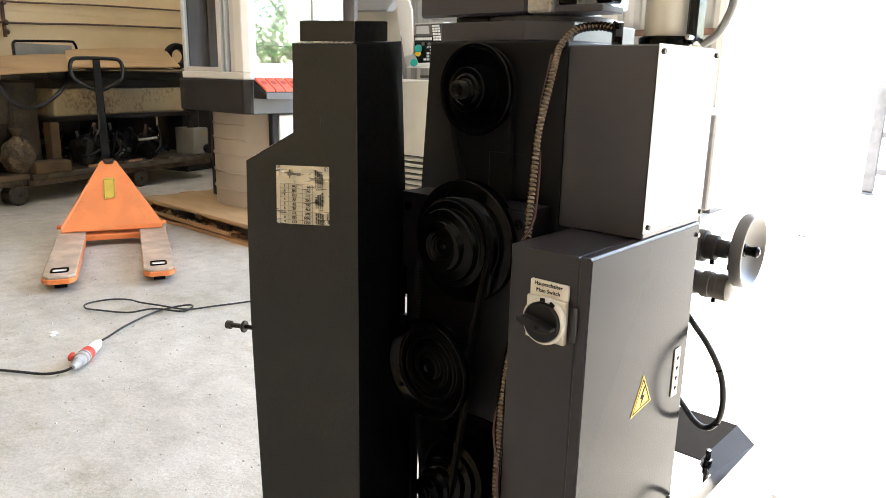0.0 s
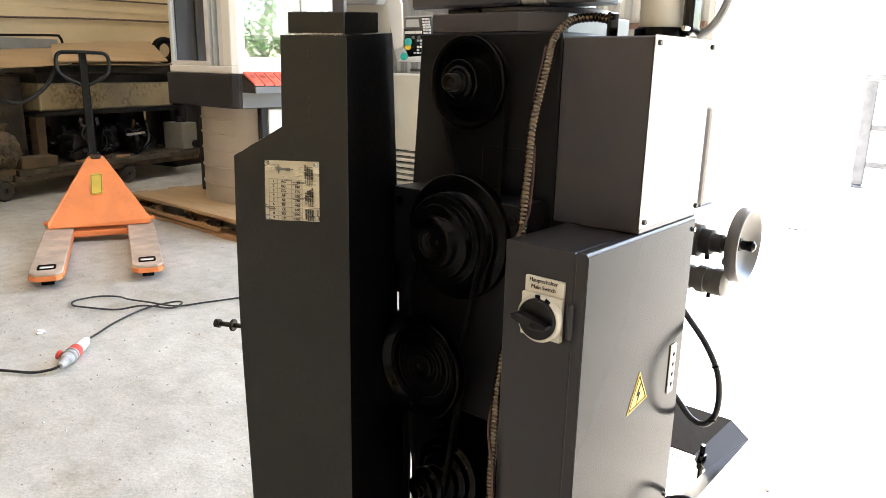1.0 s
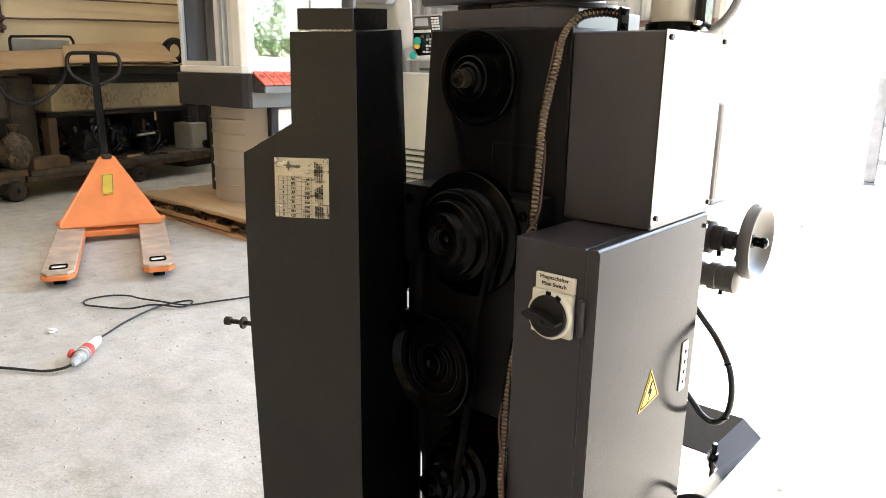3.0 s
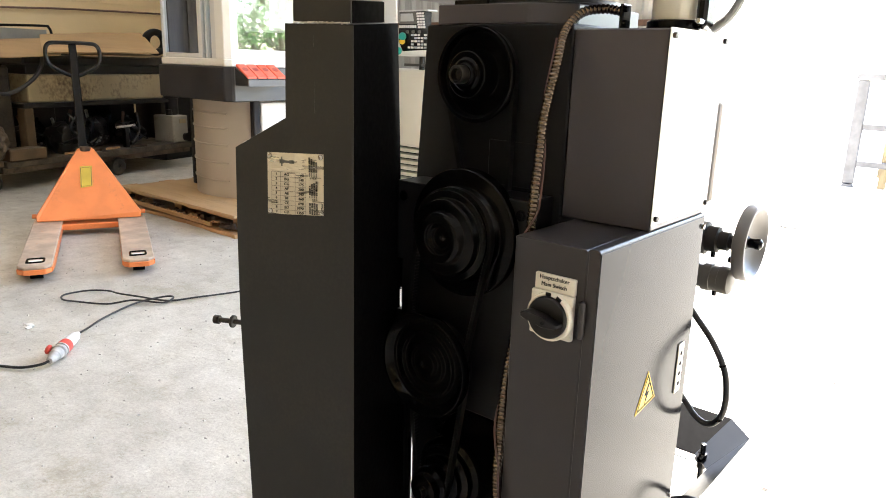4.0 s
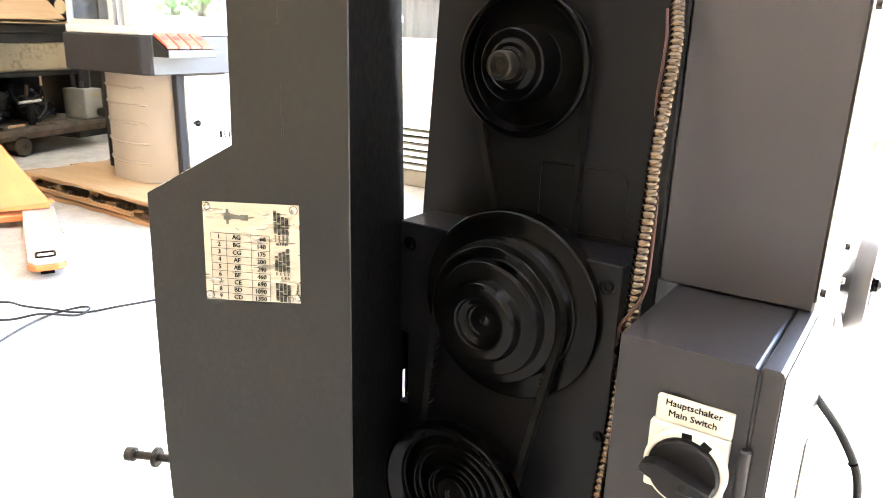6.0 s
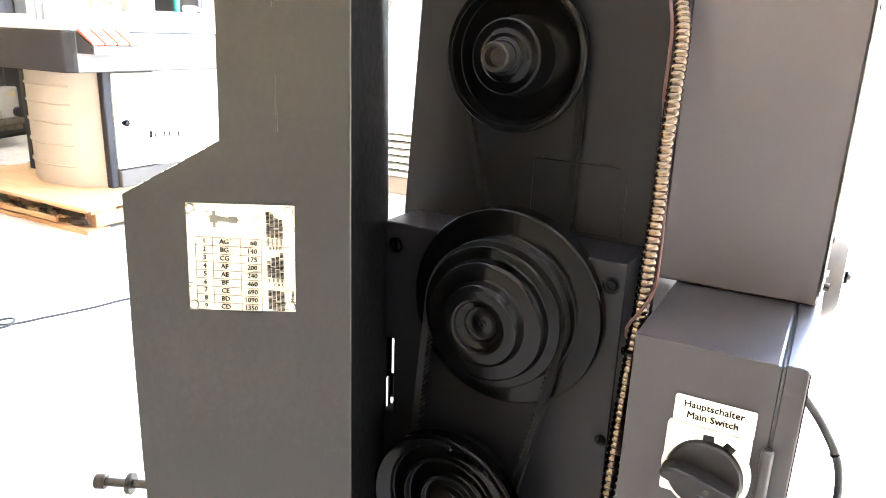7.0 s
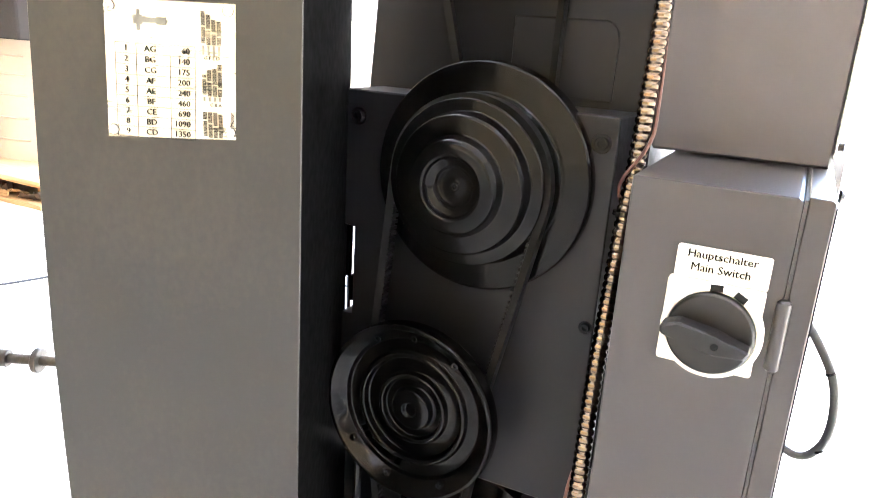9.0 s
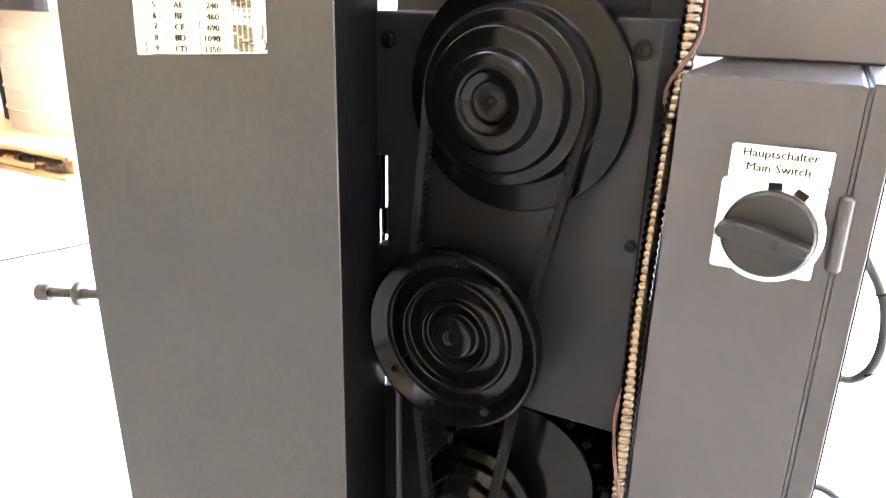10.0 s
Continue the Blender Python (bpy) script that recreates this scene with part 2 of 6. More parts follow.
WOOD_DARK = mat("dark broken wood", (0.05, 0.028, 0.014), 0.8, vary=0.5, scale=20, bump=0.3)
PLANK = mat("worn trolley plank", (0.078, 0.060, 0.036), 0.7, vary=0.3, scale=5, fine=50, bump=0.4, second=(0.045, 0.032, 0.020), amount=0.42, stretch=(0.5, 2, 2))
GRIT = mat("pale grit", (0.55, 0.52, 0.47), 0.8, vary=0.3, scale=40, bump=0, second=(0.22, 0.19, 0.16), amount=0.3)
OCHREWOOD = mat("yellowed timber", (0.085, 0.052, 0.022), 0.7, vary=0.25, scale=6, fine=50, bump=0.3, second=(0.10, 0.06, 0.03), amount=0.36)
PLYTOP = mat("sawn plywood top", (0.46, 0.305, 0.155), 0.6, vary=0.12, scale=2.5, fine=40, bump=0.1, stretch=(0.3, 2, 1), second=(0.36, 0.23, 0.12), amount=0.33)
OCHRE = mat("ochre print", (0.55, 0.39, 0.045), 0.6, bump=0)
PLUGGREY = mat("light grey plastic", (0.55, 0.54, 0.52), 0.4, vary=0.05, bump=0.03)
WHITEPLASTIC = mat("white plastic", (0.75, 0.73, 0.70), 0.4, vary=0.04, bump=0.03)
GREYPOST = mat("grey post paint", (0.115, 0.108, 0.095), 0.5, vary=0.08, bump=0.04, spec=0.3)
REDDARK = mat("shaded red plastic", (0.38, 0.05, 0.03), 0.5, bump=0)
CREAMPAINT = mat("cream machine paint", (0.87, 0.82, 0.70), 0.4, vary=0.04, scale=3, fine=60, bump=0.03)
STAINED = mat("oil-stained brown paint", (0.052, 0.040, 0.024), 0.55, vary=0.35, scale=6, fine=50, bump=0.2, second=(0.020, 0.015, 0.010), amount=0.46)
ALU = mat("white window profile", (0.66, 0.65, 0.63), 0.35, vary=0.05, bump=0.03)
RUST = mat("rusty steel", (0.13, 0.07, 0.045), 0.7, vary=0.3, scale=20, bump=0.2)
OLDCREAM = mat("old cream paint", (0.26, 0.245, 0.20), 0.5, vary=0.12, scale=5, fine=60, bump=0.1, second=(0.15, 0.125, 0.085), amount=0.36)
SOCKETGREY = mat("scuffed grey socket plastic", (0.36, 0.34, 0.315), 0.45, vary=0.2, scale=40, bump=0.05)
PANELGREY = mat("dusty grey panel", (0.22, 0.21, 0.175), 0.6, vary=0.12, scale=5, bump=0.05)
REARGREY = mat("pale grey-brown machine paint", (0.70, 0.66, 0.62), 0.5, vary=0.06, scale=4, bump=0.03)
YARDWOOD = mat("weathered yellow pallet board", (0.34, 0.27, 0.165), 0.8, vary=0.3, scale=6, fine=40, bump=0.2, stretch=(3, 3, 0.4), second=(0.22, 0.16, 0.09), amount=0.35)
YARDGREY = mat("weathered galvanised tube", (0.15, 0.15, 0.16), 0.6, vary=0.2, scale=8, bump=0.1)
# brown upright streaks paint the hall's reflection seen in the front pane
HOODDARK = mat("dark hood interior with painted reflection streaks", (0.17, 0.145, 0.135), 0.5, vary=0.3, scale=5, fine=60, bump=0.1, second=(0.30, 0.24, 0.19), amount=0.36, stretch=(1, 1, 0.25))
KEYGREY = mat("pale blue-grey key plastic", (0.42, 0.45, 0.50), 0.45, vary=0.06, bump=0.02)
# blue tint colours the door's reflections cooler than the sunlit floor gives
GLOSSGREY.node_tree.nodes["Principled BSDF"].inputs["Specular Tint"].default_value = (0.80, 0.87, 1.0, 1)
LEAF = mat("leaf green", (0.10, 0.20, 0.05), 0.5, vary=0.4, scale=3, bump=0.1)
leaf_nodes = LEAF.node_tree.nodes
leaf_glow = leaf_nodes.new("ShaderNodeBsdfTranslucent")
leaf_glow.inputs[0].default_value = (0.16, 0.30, 0.07, 1)
leaf_mix = leaf_nodes.new("ShaderNodeMixShader")
leaf_mix.inputs[0].default_value = 0.5
LEAF.node_tree.links.new(leaf_nodes["Principled BSDF"].outputs[0], leaf_mix.inputs[1])
LEAF.node_tree.links.new(leaf_glow.outputs[0], leaf_mix.inputs[2])
LEAF.node_tree.links.new(leaf_mix.outputs[0], leaf_nodes["Material Output"].inputs[0])


def glass(name, color, rough=0.02):
    m = bpy.data.materials.new(name)
    m.use_nodes = True
    b = m.node_tree.nodes["Principled BSDF"]
    b.inputs["Base Color"].default_value = (*color, 1)
    b.inputs["Roughness"].default_value = rough
    b.inputs["Transmission Weight"].default_value = 1.0
    b.inputs["IOR"].default_value = 1.1
    return m


# translucent sheet for unseen roof openings, added to let fill light in
FILL_SHEET = bpy.data.materials.new("milky fill light sheet")
FILL_SHEET.use_nodes = True
nt = FILL_SHEET.node_tree
tr = nt.nodes.new("ShaderNodeBsdfTranslucent")
tr.inputs[0].default_value = (0.45, 0.44, 0.425, 1)
nt.links.new(tr.outputs[0], nt.nodes["Material Output"].inputs[0])


def concrete():
    m = bpy.data.materials.new("worn grey concrete")
    m.use_nodes = True
    nt_ = m.node_tree
    N, L = nt_.nodes, nt_.links
    b_ = N["Principled BSDF"]
    co = N.new("ShaderNodeTexCoord")

    def tex(scale, detail, rough_=0.6):
        t_ = N.new("ShaderNodeTexNoise")
        t_.inputs["Scale"].default_value, t_.inputs["Detail"].default_value, t_.inputs["Roughness"].default_value = scale, detail, rough_
        L.new(co.outputs["Object"], t_.inputs["Vector"])
        return t_.outputs["Fac"]

    def ramp_(fac, p0, p1, c0, c1):
        r_ = N.new("ShaderNodeValToRGB")
        r_.color_ramp.elements[0].position, r_.color_ramp.elements[1].position = p0, p1
        r_.color_ramp.elements[0].color, r_.color_ramp.elements[1].color = (*c0, 1), (*c1, 1)
        L.new(fac, r_.inputs[0])
        return r_.outputs[0]

    def mix_(kind, fac, a_, b2):
        x_ = N.new("ShaderNodeMix")
        x_.data_type, x_.blend_type = "RGBA", kind
        x_.inputs["Factor"].default_value = fac
        L.new(a_, x_.inputs["A"])
        L.new(b2, x_.inputs["B"])
        return x_.outputs["Result"]

    base = ramp_(tex(1.1, 8), 0.36, 0.66, (0.478, 0.449, 0.396), (0.598, 0.568, 0.508))
    mid = ramp_(tex(9.0, 10, 0.7), 0.36, 0.64, (0.84, 0.83, 0.80), (1.08, 1.08, 1.08))
    fine = ramp_(tex(95.0, 8, 0.85), 0.38, 0.62, (0.76, 0.745, 0.72), (1.10, 1.10, 1.09))
    spk = N.new("ShaderNodeTexVoronoi")
    spk.inputs["Scale"].default_value = 26.0
    L.new(co.outputs["Object"], spk.inputs["Vector"])
    spots = ramp_(spk.outputs["Distance"], 0.03, 0.09, (1.5, 1.48, 1.45), (1.0, 1.0, 1.0))
    pits = N.new("ShaderNodeTexVoronoi")
    pits.inputs["Scale"].default_value = 41.0
    L.new(co.outputs["Object"], pits.inputs["Vector"])
    holes = ramp_(pits.outputs["Distance"], 0.04, 0.10, (0.55, 0.53, 0.50), (1.0, 1.0, 1.0))
    c_ = mix_("MULTIPLY", 1.0, base, mid)
    c_ = mix_("MULTIPLY", 0.8, c_, fine)
    c_ = mix_("MULTIPLY", 0.55, c_, spots)
    c_ = mix_("MULTIPLY", 0.8, c_, holes)
    streak = ramp_(tex(2.6, 12, 0.8), 0.52, 0.60, (1.0, 1.0, 1.0), (0.80, 0.77, 0.71))
    c_ = mix_("MULTIPLY", 0.8, c_, streak)
    # short scuffs and dried splashes
    scuff_map = N.new("ShaderNodeMapping")
    scuff_map.inputs["Scale"].default_value = (1.0, 2.4, 1.0)
    scuff_map.inputs["Rotation"].default_value = (0, 0, 0.6)
    L.new(co.outputs["Object"], scuff_map.inputs[0])
    scuff = N.new("ShaderNodeTexNoise")
    scuff.inputs["Scale"].default_value, scuff.inputs["Detail"].default_value, scuff.inputs["Roughness"].default_value = 13.0, 6, 0.7
    L.new(scuff_map.outputs[0], scuff.inputs["Vector"])
    c_ = mix_("MULTIPLY", 0.85, c_, ramp_(scuff.outputs["Fac"], 0.60, 0.68, (1.0, 1.0, 1.0), (0.70, 0.68, 0.64)))
    c_ = mix_("MULTIPLY", 0.85, c_, ramp_(scuff.outputs["Fac"], 0.30, 0.38, (1.14, 1.13, 1.12), (1.0, 1.0, 1.0)))
    L.new(c_, b_.inputs["Base Color"])
    rr = N.new("ShaderNodeMapRange")
    rr.inputs["To Min"].default_value, rr.inputs["To Max"].default_value = 0.45, 0.8
    L.new(tex(7.0, 6), rr.inputs["Value"])
    L.new(rr.outputs[0], b_.inputs["Roughness"])
    bp_ = N.new("ShaderNodeBump")
    bp_.inputs["Strength"].default_value, bp_.inputs["Distance"].default_value = 0.6, 0.006
    L.new(tex(38.0, 8, 0.7), bp_.inputs["Height"])
    L.new(bp_.outputs[0], b_.inputs["Normal"])
    return m


FLOOR = concrete()
GLASS = glass("window pane", (0.80, 0.82, 0.81))
BRIGHTGLASS = glass("reflecting window pane", (0.80, 0.86, 0.84))
BRIGHTGLASS.node_tree.nodes["Principled BSDF"].inputs["IOR"].default_value = 2.4

# ---- setting: floor, yard, hall ----
bm = bmesh.new()
bmesh.ops.create_grid(bm, x_segments=2, y_segments=2, size=220)
structure("ground", bm, FLOOR, "worn grey concrete floor running out to the yard", "floor")
DOOR_Y, TOP, EAST = 5.9, 6.0, 4.0
structure("wall_west", box(-8.6, -8.4, -7.2, DOOR_Y + 0.2, 0, TOP), CREAMWALL, "cream sheet-clad hall wall with pipe rails", "wall")
structure("wall_north", box(-8.4, -2.46, DOOR_Y, DOOR_Y + 0.2, 0, TOP), GREYWALL, "grey ribbed sheet wall beside the open hall door", "wall")
# lintel, east and south walls are out of view; they bound sun and bounce
structure("wall_lintel", box(-2.46, EAST, DOOR_Y, DOOR_Y + 0.2, 5.5, TOP), GREYWALL, "unseen grey panel over the hall door, limiting the sun", "wall")
structure("wall_east", box(EAST, EAST + 0.2, -7.2, DOOR_Y + 0.2, 0, TOP), GREYWALL, "unseen grey sheet wall that closes off side light", "wall")
structure("wall_south", box(-8.4, EAST, -7.2, -7.0, 0, TOP), CREAMWALL, "unseen cream sheet wall closing the hall behind the camera", "wall")
# roof out of view, added to keep sun and sky off the interior
roof = [(-8.6, -8.15), (-7.6, -3.6), (-2.7, 0.6), (1.5, EAST + 0.2)]
for k, (x0, x1) in enumerate(roof):
    if k == 1:
        structure("ceiling_5", box(x0, x1 - 1.8, 2.4, DOOR_Y + 0.2, TOP, TOP + 0.1), GREYWALL, "unseen grey sheet roof beside the wide fill sheet", "ceiling")
        # added opening, out of view, to brighten the two machines behind
        structure("roof_light_4", box(x1 - 1.8, x1, 2.401, DOOR_Y + 0.2, TOP + 0.03, TOP + 0.04), FILL_SHEET, "unseen milky roof sheet added to brighten the machines", "roof light")
    structure("ceiling_%d" % (k + 1), box(x0, x1, -7.2, 2.4 if k == 1 else DOOR_Y + 0.2, TOP, TOP + 0.1), GREYWALL, "unseen grey sheet roof between fill strips", "ceiling")
for k, (q, r) in enumerate(zip(roof, roof[1:])):
    # added strips, out of view, that fill the hall with light
    structure("roof_light_%d" % (k + 1), box(q[1], r[0], -7.2, DOOR_Y + 0.2, TOP + 0.03, TOP + 0.04), FILL_SHEET, "unseen milky roof strip added as fill light", "roof light")
structure("door_jamb", box(-2.455, -2.385, DOOR_Y - 0.06, DOOR_Y + 0.26, 0, 0.83, 0.004), GREYJAMB, "grey steel guard on the foot of the door jamb", "door jamb")
structure("door_post", box(-2.40, -2.34, DOOR_Y - 0.02, DOOR_Y + 0.22, 0.84, 5.5, 0.004), WHITE, "white steel door post", "door post")

# ---- the machine ----
R0 = Vector((-0.904, 0.624, 0))
U = Vector((0.903, 0.4294, 0))
NB = Vector((-0.4294, 0.903, 0))


def on_cover(s, d, z):
    return R0 + U * s + NB * d + Vector((0, 0, z))


def build_lathe():
    root = thing("belt_drive_machine", "dark grey belt-driven machine with its pulley drive laid open", "machine tool", at=(-0.87, 0.95, 0))
    inv = Vector((0.87, -0.95, 0))
    def p(name, bm, material, label="", smooth=False, under=None):
        bmesh.ops.translate(bm, verts=bm.verts, vec=inv)
        return part(name, bm, material, under or root, label, smooth)
    # housing behind the pulleys, its left flank slightly raked
    prof = [(-0.986, 0.85, 1.124), (-0.7400, 0.85, 1.124), (-0.7400, 0.85, 0.58), (-1.006, 0.85, 0.58), (-1.0, 0.85, 0.90)]
    p("housing", prism(prof, (0, 0.23, 0), bevel=0.002), CAST)
    p("base", box(-1.0, -0.757, 0.975, 1.08, 0.0, 0.579, 0.002), CAST)
    p("base_flank", box(-1.008, -1.0, 0.86, 1.08, 0.0, 0.578, 0.002), CAST)
    p("base_right", box(-0.7568, -0.7400, 0.8505, 1.08, 0.0, 0.5795), CAST)
    p("base_foot", box(-0.757, -0.64, 0.76, 1.02, 0.0, 0.30, 0.002), CAST)
    p("bed", box(-0.98, -0.757, 1.081, 1.42, 0.0, 0.90, 0.003), CAST)
    # bearing plate with a hinge recess in its left edge
    prof = [(-0.986, 0.79, 0.90), (-0.751, 0.79, 0.90), (-0.751, 0.79, 0.575), (-0.986, 0.79, 0.575), (-0.986, 0.79, 0.698), (-0.971, 0.79, 0.698), (-0.971, 0.79, 0.782), (-0.986, 0.79, 0.782)]
    bk = p("bearing_bracket", prism(prof, (0, 0.0595, 0), bevel=0.0012), CAST)
    for x, z, k in ((-0.763, 0.880, 0.92), (-0.7575, 0.738, 0.66), (-0.972, 0.878, 0.92)):
        p("bolt", turned([(k * r, d) for r, d in ((0.0082, 0.0), (0.0082, -0.0008), (0.0058, -0.0008), (0.0056, -0.0026), (0.0048, -0.0032), (0.0030, -0.0032), (0.0027, -0.001), (0, -0.001))], (x, 0.7905, z), (0, 1, 0), 24), BLACK, "", True, bk)
    # shallow raised pad beside the spindle belt
    pad = [(-0.862, 0.905), (-0.774, 0.905), (-0.774, 0.950)] + [(-0.788 + 0.014 * math.cos(radians(a)), 0.954 + 0.014 * math.sin(radians(a))) for a in (15, 35, 55, 75)] + [(-0.862, 0.968)]
    p("cast_pad", prism([(x, 0.8475, z) for x, z in pad], (0, 0.003, 0), bevel=0.0012), CAST)
    return root, p


machine, mp = build_lathe()
P1, P2, P3, P4 = (-0.8795, 1.0560), (-0.8535, 0.8425), (-0.8822, 0.649), (-0.885, 0.44)
mp("spindle_pulley", turned(rounded([(0.0, 0.8495), (0.058, 0.8495), (0.0615, 0.848), (0.056, 0.841), (0.0655, 0.836), (0.0665, 0.829), (0.0650, 0.8265), (0.0598, 0.8265), (0.0585, 0.8300), (0.0570, 0.8380), (0.0345, 0.8395), (0.0320, 0.8120), (0.0305, 0.8105), (0.0230, 0.8105), (0.0200, 0.8080), (0.0150, 0.8075), (0.0145, 0.8040), (0, 0.8040)], 0.0018), (P1[0], 0, P1[1]), n=72), BLACK, "", True)
mp("spindle_end", turned(rounded([(0.0125, 0.8045), (0.0125, 0.790), (0.0117, 0.788), (0.0085, 0.788), (0.0080, 0.798), (0, 0.798)], 0.0008), (P1[0], 0, P1[1])), DULL, "worn hollow steel spindle end", True)
mp("cone_pulley", turned(rounded([(0.0, 0.838), (0.03, 0.838), (0.03, 0.812), (0.087, 0.800), (0.090, 0.797), (0.090, 0.781), (0.0885, 0.7785), (0.067, 0.7785), (0.0635, 0.770), (0.059, 0.762), (0.0635, 0.754), (0.062, 0.752), (0.0535, 0.752), (0.0520, 0.742), (0.0500, 0.740), (0.0375, 0.740), (0.0350, 0.732), (0.0325, 0.729), (0.0225, 0.729), (0.0215, 0.7335), (0.0155, 0.7345), (0.0140, 0.7385), (0.0040, 0.7385), (0.0030, 0.7372), (0.0015, 0.7372), (0.0008, 0.7385), (0, 0.7385)], 0.0018), (P2[0], 0, P2[1]), n=80), BLACK, "", True)
idl = mp("idler_pulley", turned(rounded([(0.0, 0.788), (0.05, 0.788), (0.052, 0.770), (0.048, 0.762), (0.055, 0.757), (0.0748, 0.752), (0.0768, 0.749), (0.0768, 0.737), (0.0756, 0.735), (0.0735, 0.735), (0.0625, 0.7440), (0.0615, 0.7490), (0.0505, 0.7490), (0.0495, 0.7440), (0.0455, 0.7440), (0.0445, 0.7510), (0.0320, 0.7510), (0.0310, 0.7450), (0.0275, 0.7450), (0.0265, 0.7500), (0.0185, 0.7500), (0.0175, 0.7430), (0.0065, 0.7420), (0.0055, 0.7450), (0, 0.7450)], 0.0018), (P3[0], 0, P3[1]), n=80), BLACK, "", True)
for a in (53, 88, 118, 218, 255, 300):
    a = radians(a)
    mp("cap_screw", turned([(0, 0), (0.0032, 0), (0.0032, -0.0030), (0.0026, -0.0036), (0.0014, -0.0036), (0.0012, -0.0020), (0, -0.0020)], (P3[0] + 0.0660 * math.cos(a), 0.7418, P3[1] + 0.0660 * math.sin(a)), (0, 1, 0), 14), BLACK, "", True, idl)
mp("motor_pulley", turned(rounded([(0.0, 0.83), (0.058, 0.83), (0.060, 0.826), (0.060, 0.812), (0.050, 0.808), (0.050, 0.798), (0.040, 0.794), (0.040, 0.784), (0.030, 0.780), (0.030, 0.766), (0.024, 0.760), (0.024, 0.748), (0.010, 0.746), (0.008, 0.738), (0, 0.738)], 0.0018), (P4[0], 0, P4[1]), n=64), BLACK, "", True)
mot = turned([(0, 0.834), (0.075, 0.834), (0.078, 0.84), (0.078, 0.969), (0, 0.969)], (P4[0] + 0.035, 0, P4[1] + 0.03), n=48)
mp("motor", mot, BLACK, "", True)


def belt(name, a, ra, b, rb, y, w=0.010, th=0.006, toothed=True):
    """An open belt round two wheels in the plane y."""
    ax, az = a
    bx, bz = b
    d = math.hypot(bx - ax, bz - az)
    ang = math.atan2(bz - az, bx - ax)
    off = math.acos(max(-1, min(1, (ra - rb) / d)))
    path = []
    for k in range(25):
        t = ang + off + (2 * math.pi - 2 * off) * k / 24
        path.append((ax, az, ra, t))
    for k in range(25):
        t = ang - off + 2 * off * k / 24
        path.append((bx, bz, rb, t))
    bm = bmesh.new()
    rings = []
    for cx, cz, r, t in path:
        c, s = math.cos(t), math.sin(t)
        rings.append([bm.verts.new((cx + q * c, y + e, cz + q * s)) for q, e in ((r, -w / 2), (r, w / 2), (r - th, w / 3), (r - th, -w / 3))])
    for i in range(len(rings)):
        a4, b4 = rings[i - 1], rings[i]
        for k in range(4):
            bm.faces.new((a4[k], a4[(k + 1) % 4], b4[(k + 1) % 4], b4[k]))
    # teeth on the inner side of the two straight runs
    for side in (1, -1) if toothed else ():
        t = ang + side * off
        c, s = math.cos(t), math.sin(t)
        p0, p1 = Vector((ax + (ra - th) * c, y, az + (ra - th) * s)), Vector((bx + (rb - th) * c, y, bz + (rb - th) * s))
        run = (p1 - p0).normalized()
        out_ = Vector((c, 0, s))
        for k in range(int((p1 - p0).length / 0.005)):
            q = p0 + run * 0.005 * (k + 0.5)
            prism([q - run * 0.0014 + Vector((0, -w * 0.42, 0)), q + run * 0.0014 + Vector((0, -w * 0.42, 0)), q + run * 0.0014 + Vector((0, w * 0.42, 0)), q - run * 0.0014 + Vector((0, w * 0.42, 0))], -out_ * 0.0018, bm)
    mp(name, bm, RUBBER)


belt("spindle_belt", P1, 0.0630, P2, 0.034, 0.8420, toothed=False)
belt("intermediate_belt", P2, 0.0665, P3, 0.0545, 0.763)
belt("motor_belt", P3, 0.060, P4, 0.032, 0.772)

# upper casting, swivel base
mp("top_slab", prism([(-0.967, 0.852, 1.1245), (-0.812, 0.852, 1.1245), (-0.757, 0.890, 1.1245), (-0.757, 1.07, 1.1245), (-0.967, 1.07, 1.1245)], (0, 0, 0.027), bevel=0.0015), GREY)
mp("swivel_disc", turned([(0, 1.1518), (0.092, 1.1518), (0.092, 1.1545), (0.097, 1.155), (0.097, 1.159), (0.094, 1.1602), (0, 1.1602)], (-0.845, 0.968, 0), (0, 0, 1), 64), GREY, "", True)
mp("pointer_plate", box(-0.965, -0.905, 0.886, 0.90, 1.152, 1.1600, 0.0008), DULL, "worn bare pointer plate")
head = mp("head_block", box(-1.02, -0.8185, 0.862, 1.06, 1.1605, 1.34, 0.004), GREY)
mp("ram_rib", box(-0.818, -0.776, 0.862, 1.00, 1.1605, 1.34, 0.005, seg=2), STEELCAST, "bare chipped casting edge", False, head)
mp("slide_plate", box(-0.7755, -0.702, 0.866, 0.925, 1.1605, 1.1705, 0.002), GREY, "", False, head)
mp("slide_back", box(-0.7755, -0.735, 0.900, 1.00, 1.1708, 1.34, 0.002), STEELCAST, "bare machined slide", False, head)
for x in (-0.7745, -0.716):
    mp("slot_block", box(x, x + 0.024, 0.874, 0.8995, 1.1715, 1.30, 0.002), BLACK, "", False, head)
for x in (-0.745, -0.722):
    mp("clamp_nut", rod((x, 0.884, 1.1706), (x, 0.884, 1.186), 0.006, n=6), STEELCAST, "", False, head)
# side box with its pale lid
mp("side_box", box(-0.7398, -0.6128, 0.8530, 1.035, 0.8737, 1.118, 0.002), GREY)
mp("box_lid", box(-0.6126, -0.6112, 0.8510, 1.037, 0.882, 1.119, 0.001), WHITE, "white sheet lid screwed to the side box")
for yy in (0.860, 1.028):
    for zz in (0.890, 1.110):
        mp("screw", rod((-0.6115, yy, zz), (-0.607, yy, zz), 0.0036, n=10), DULL)

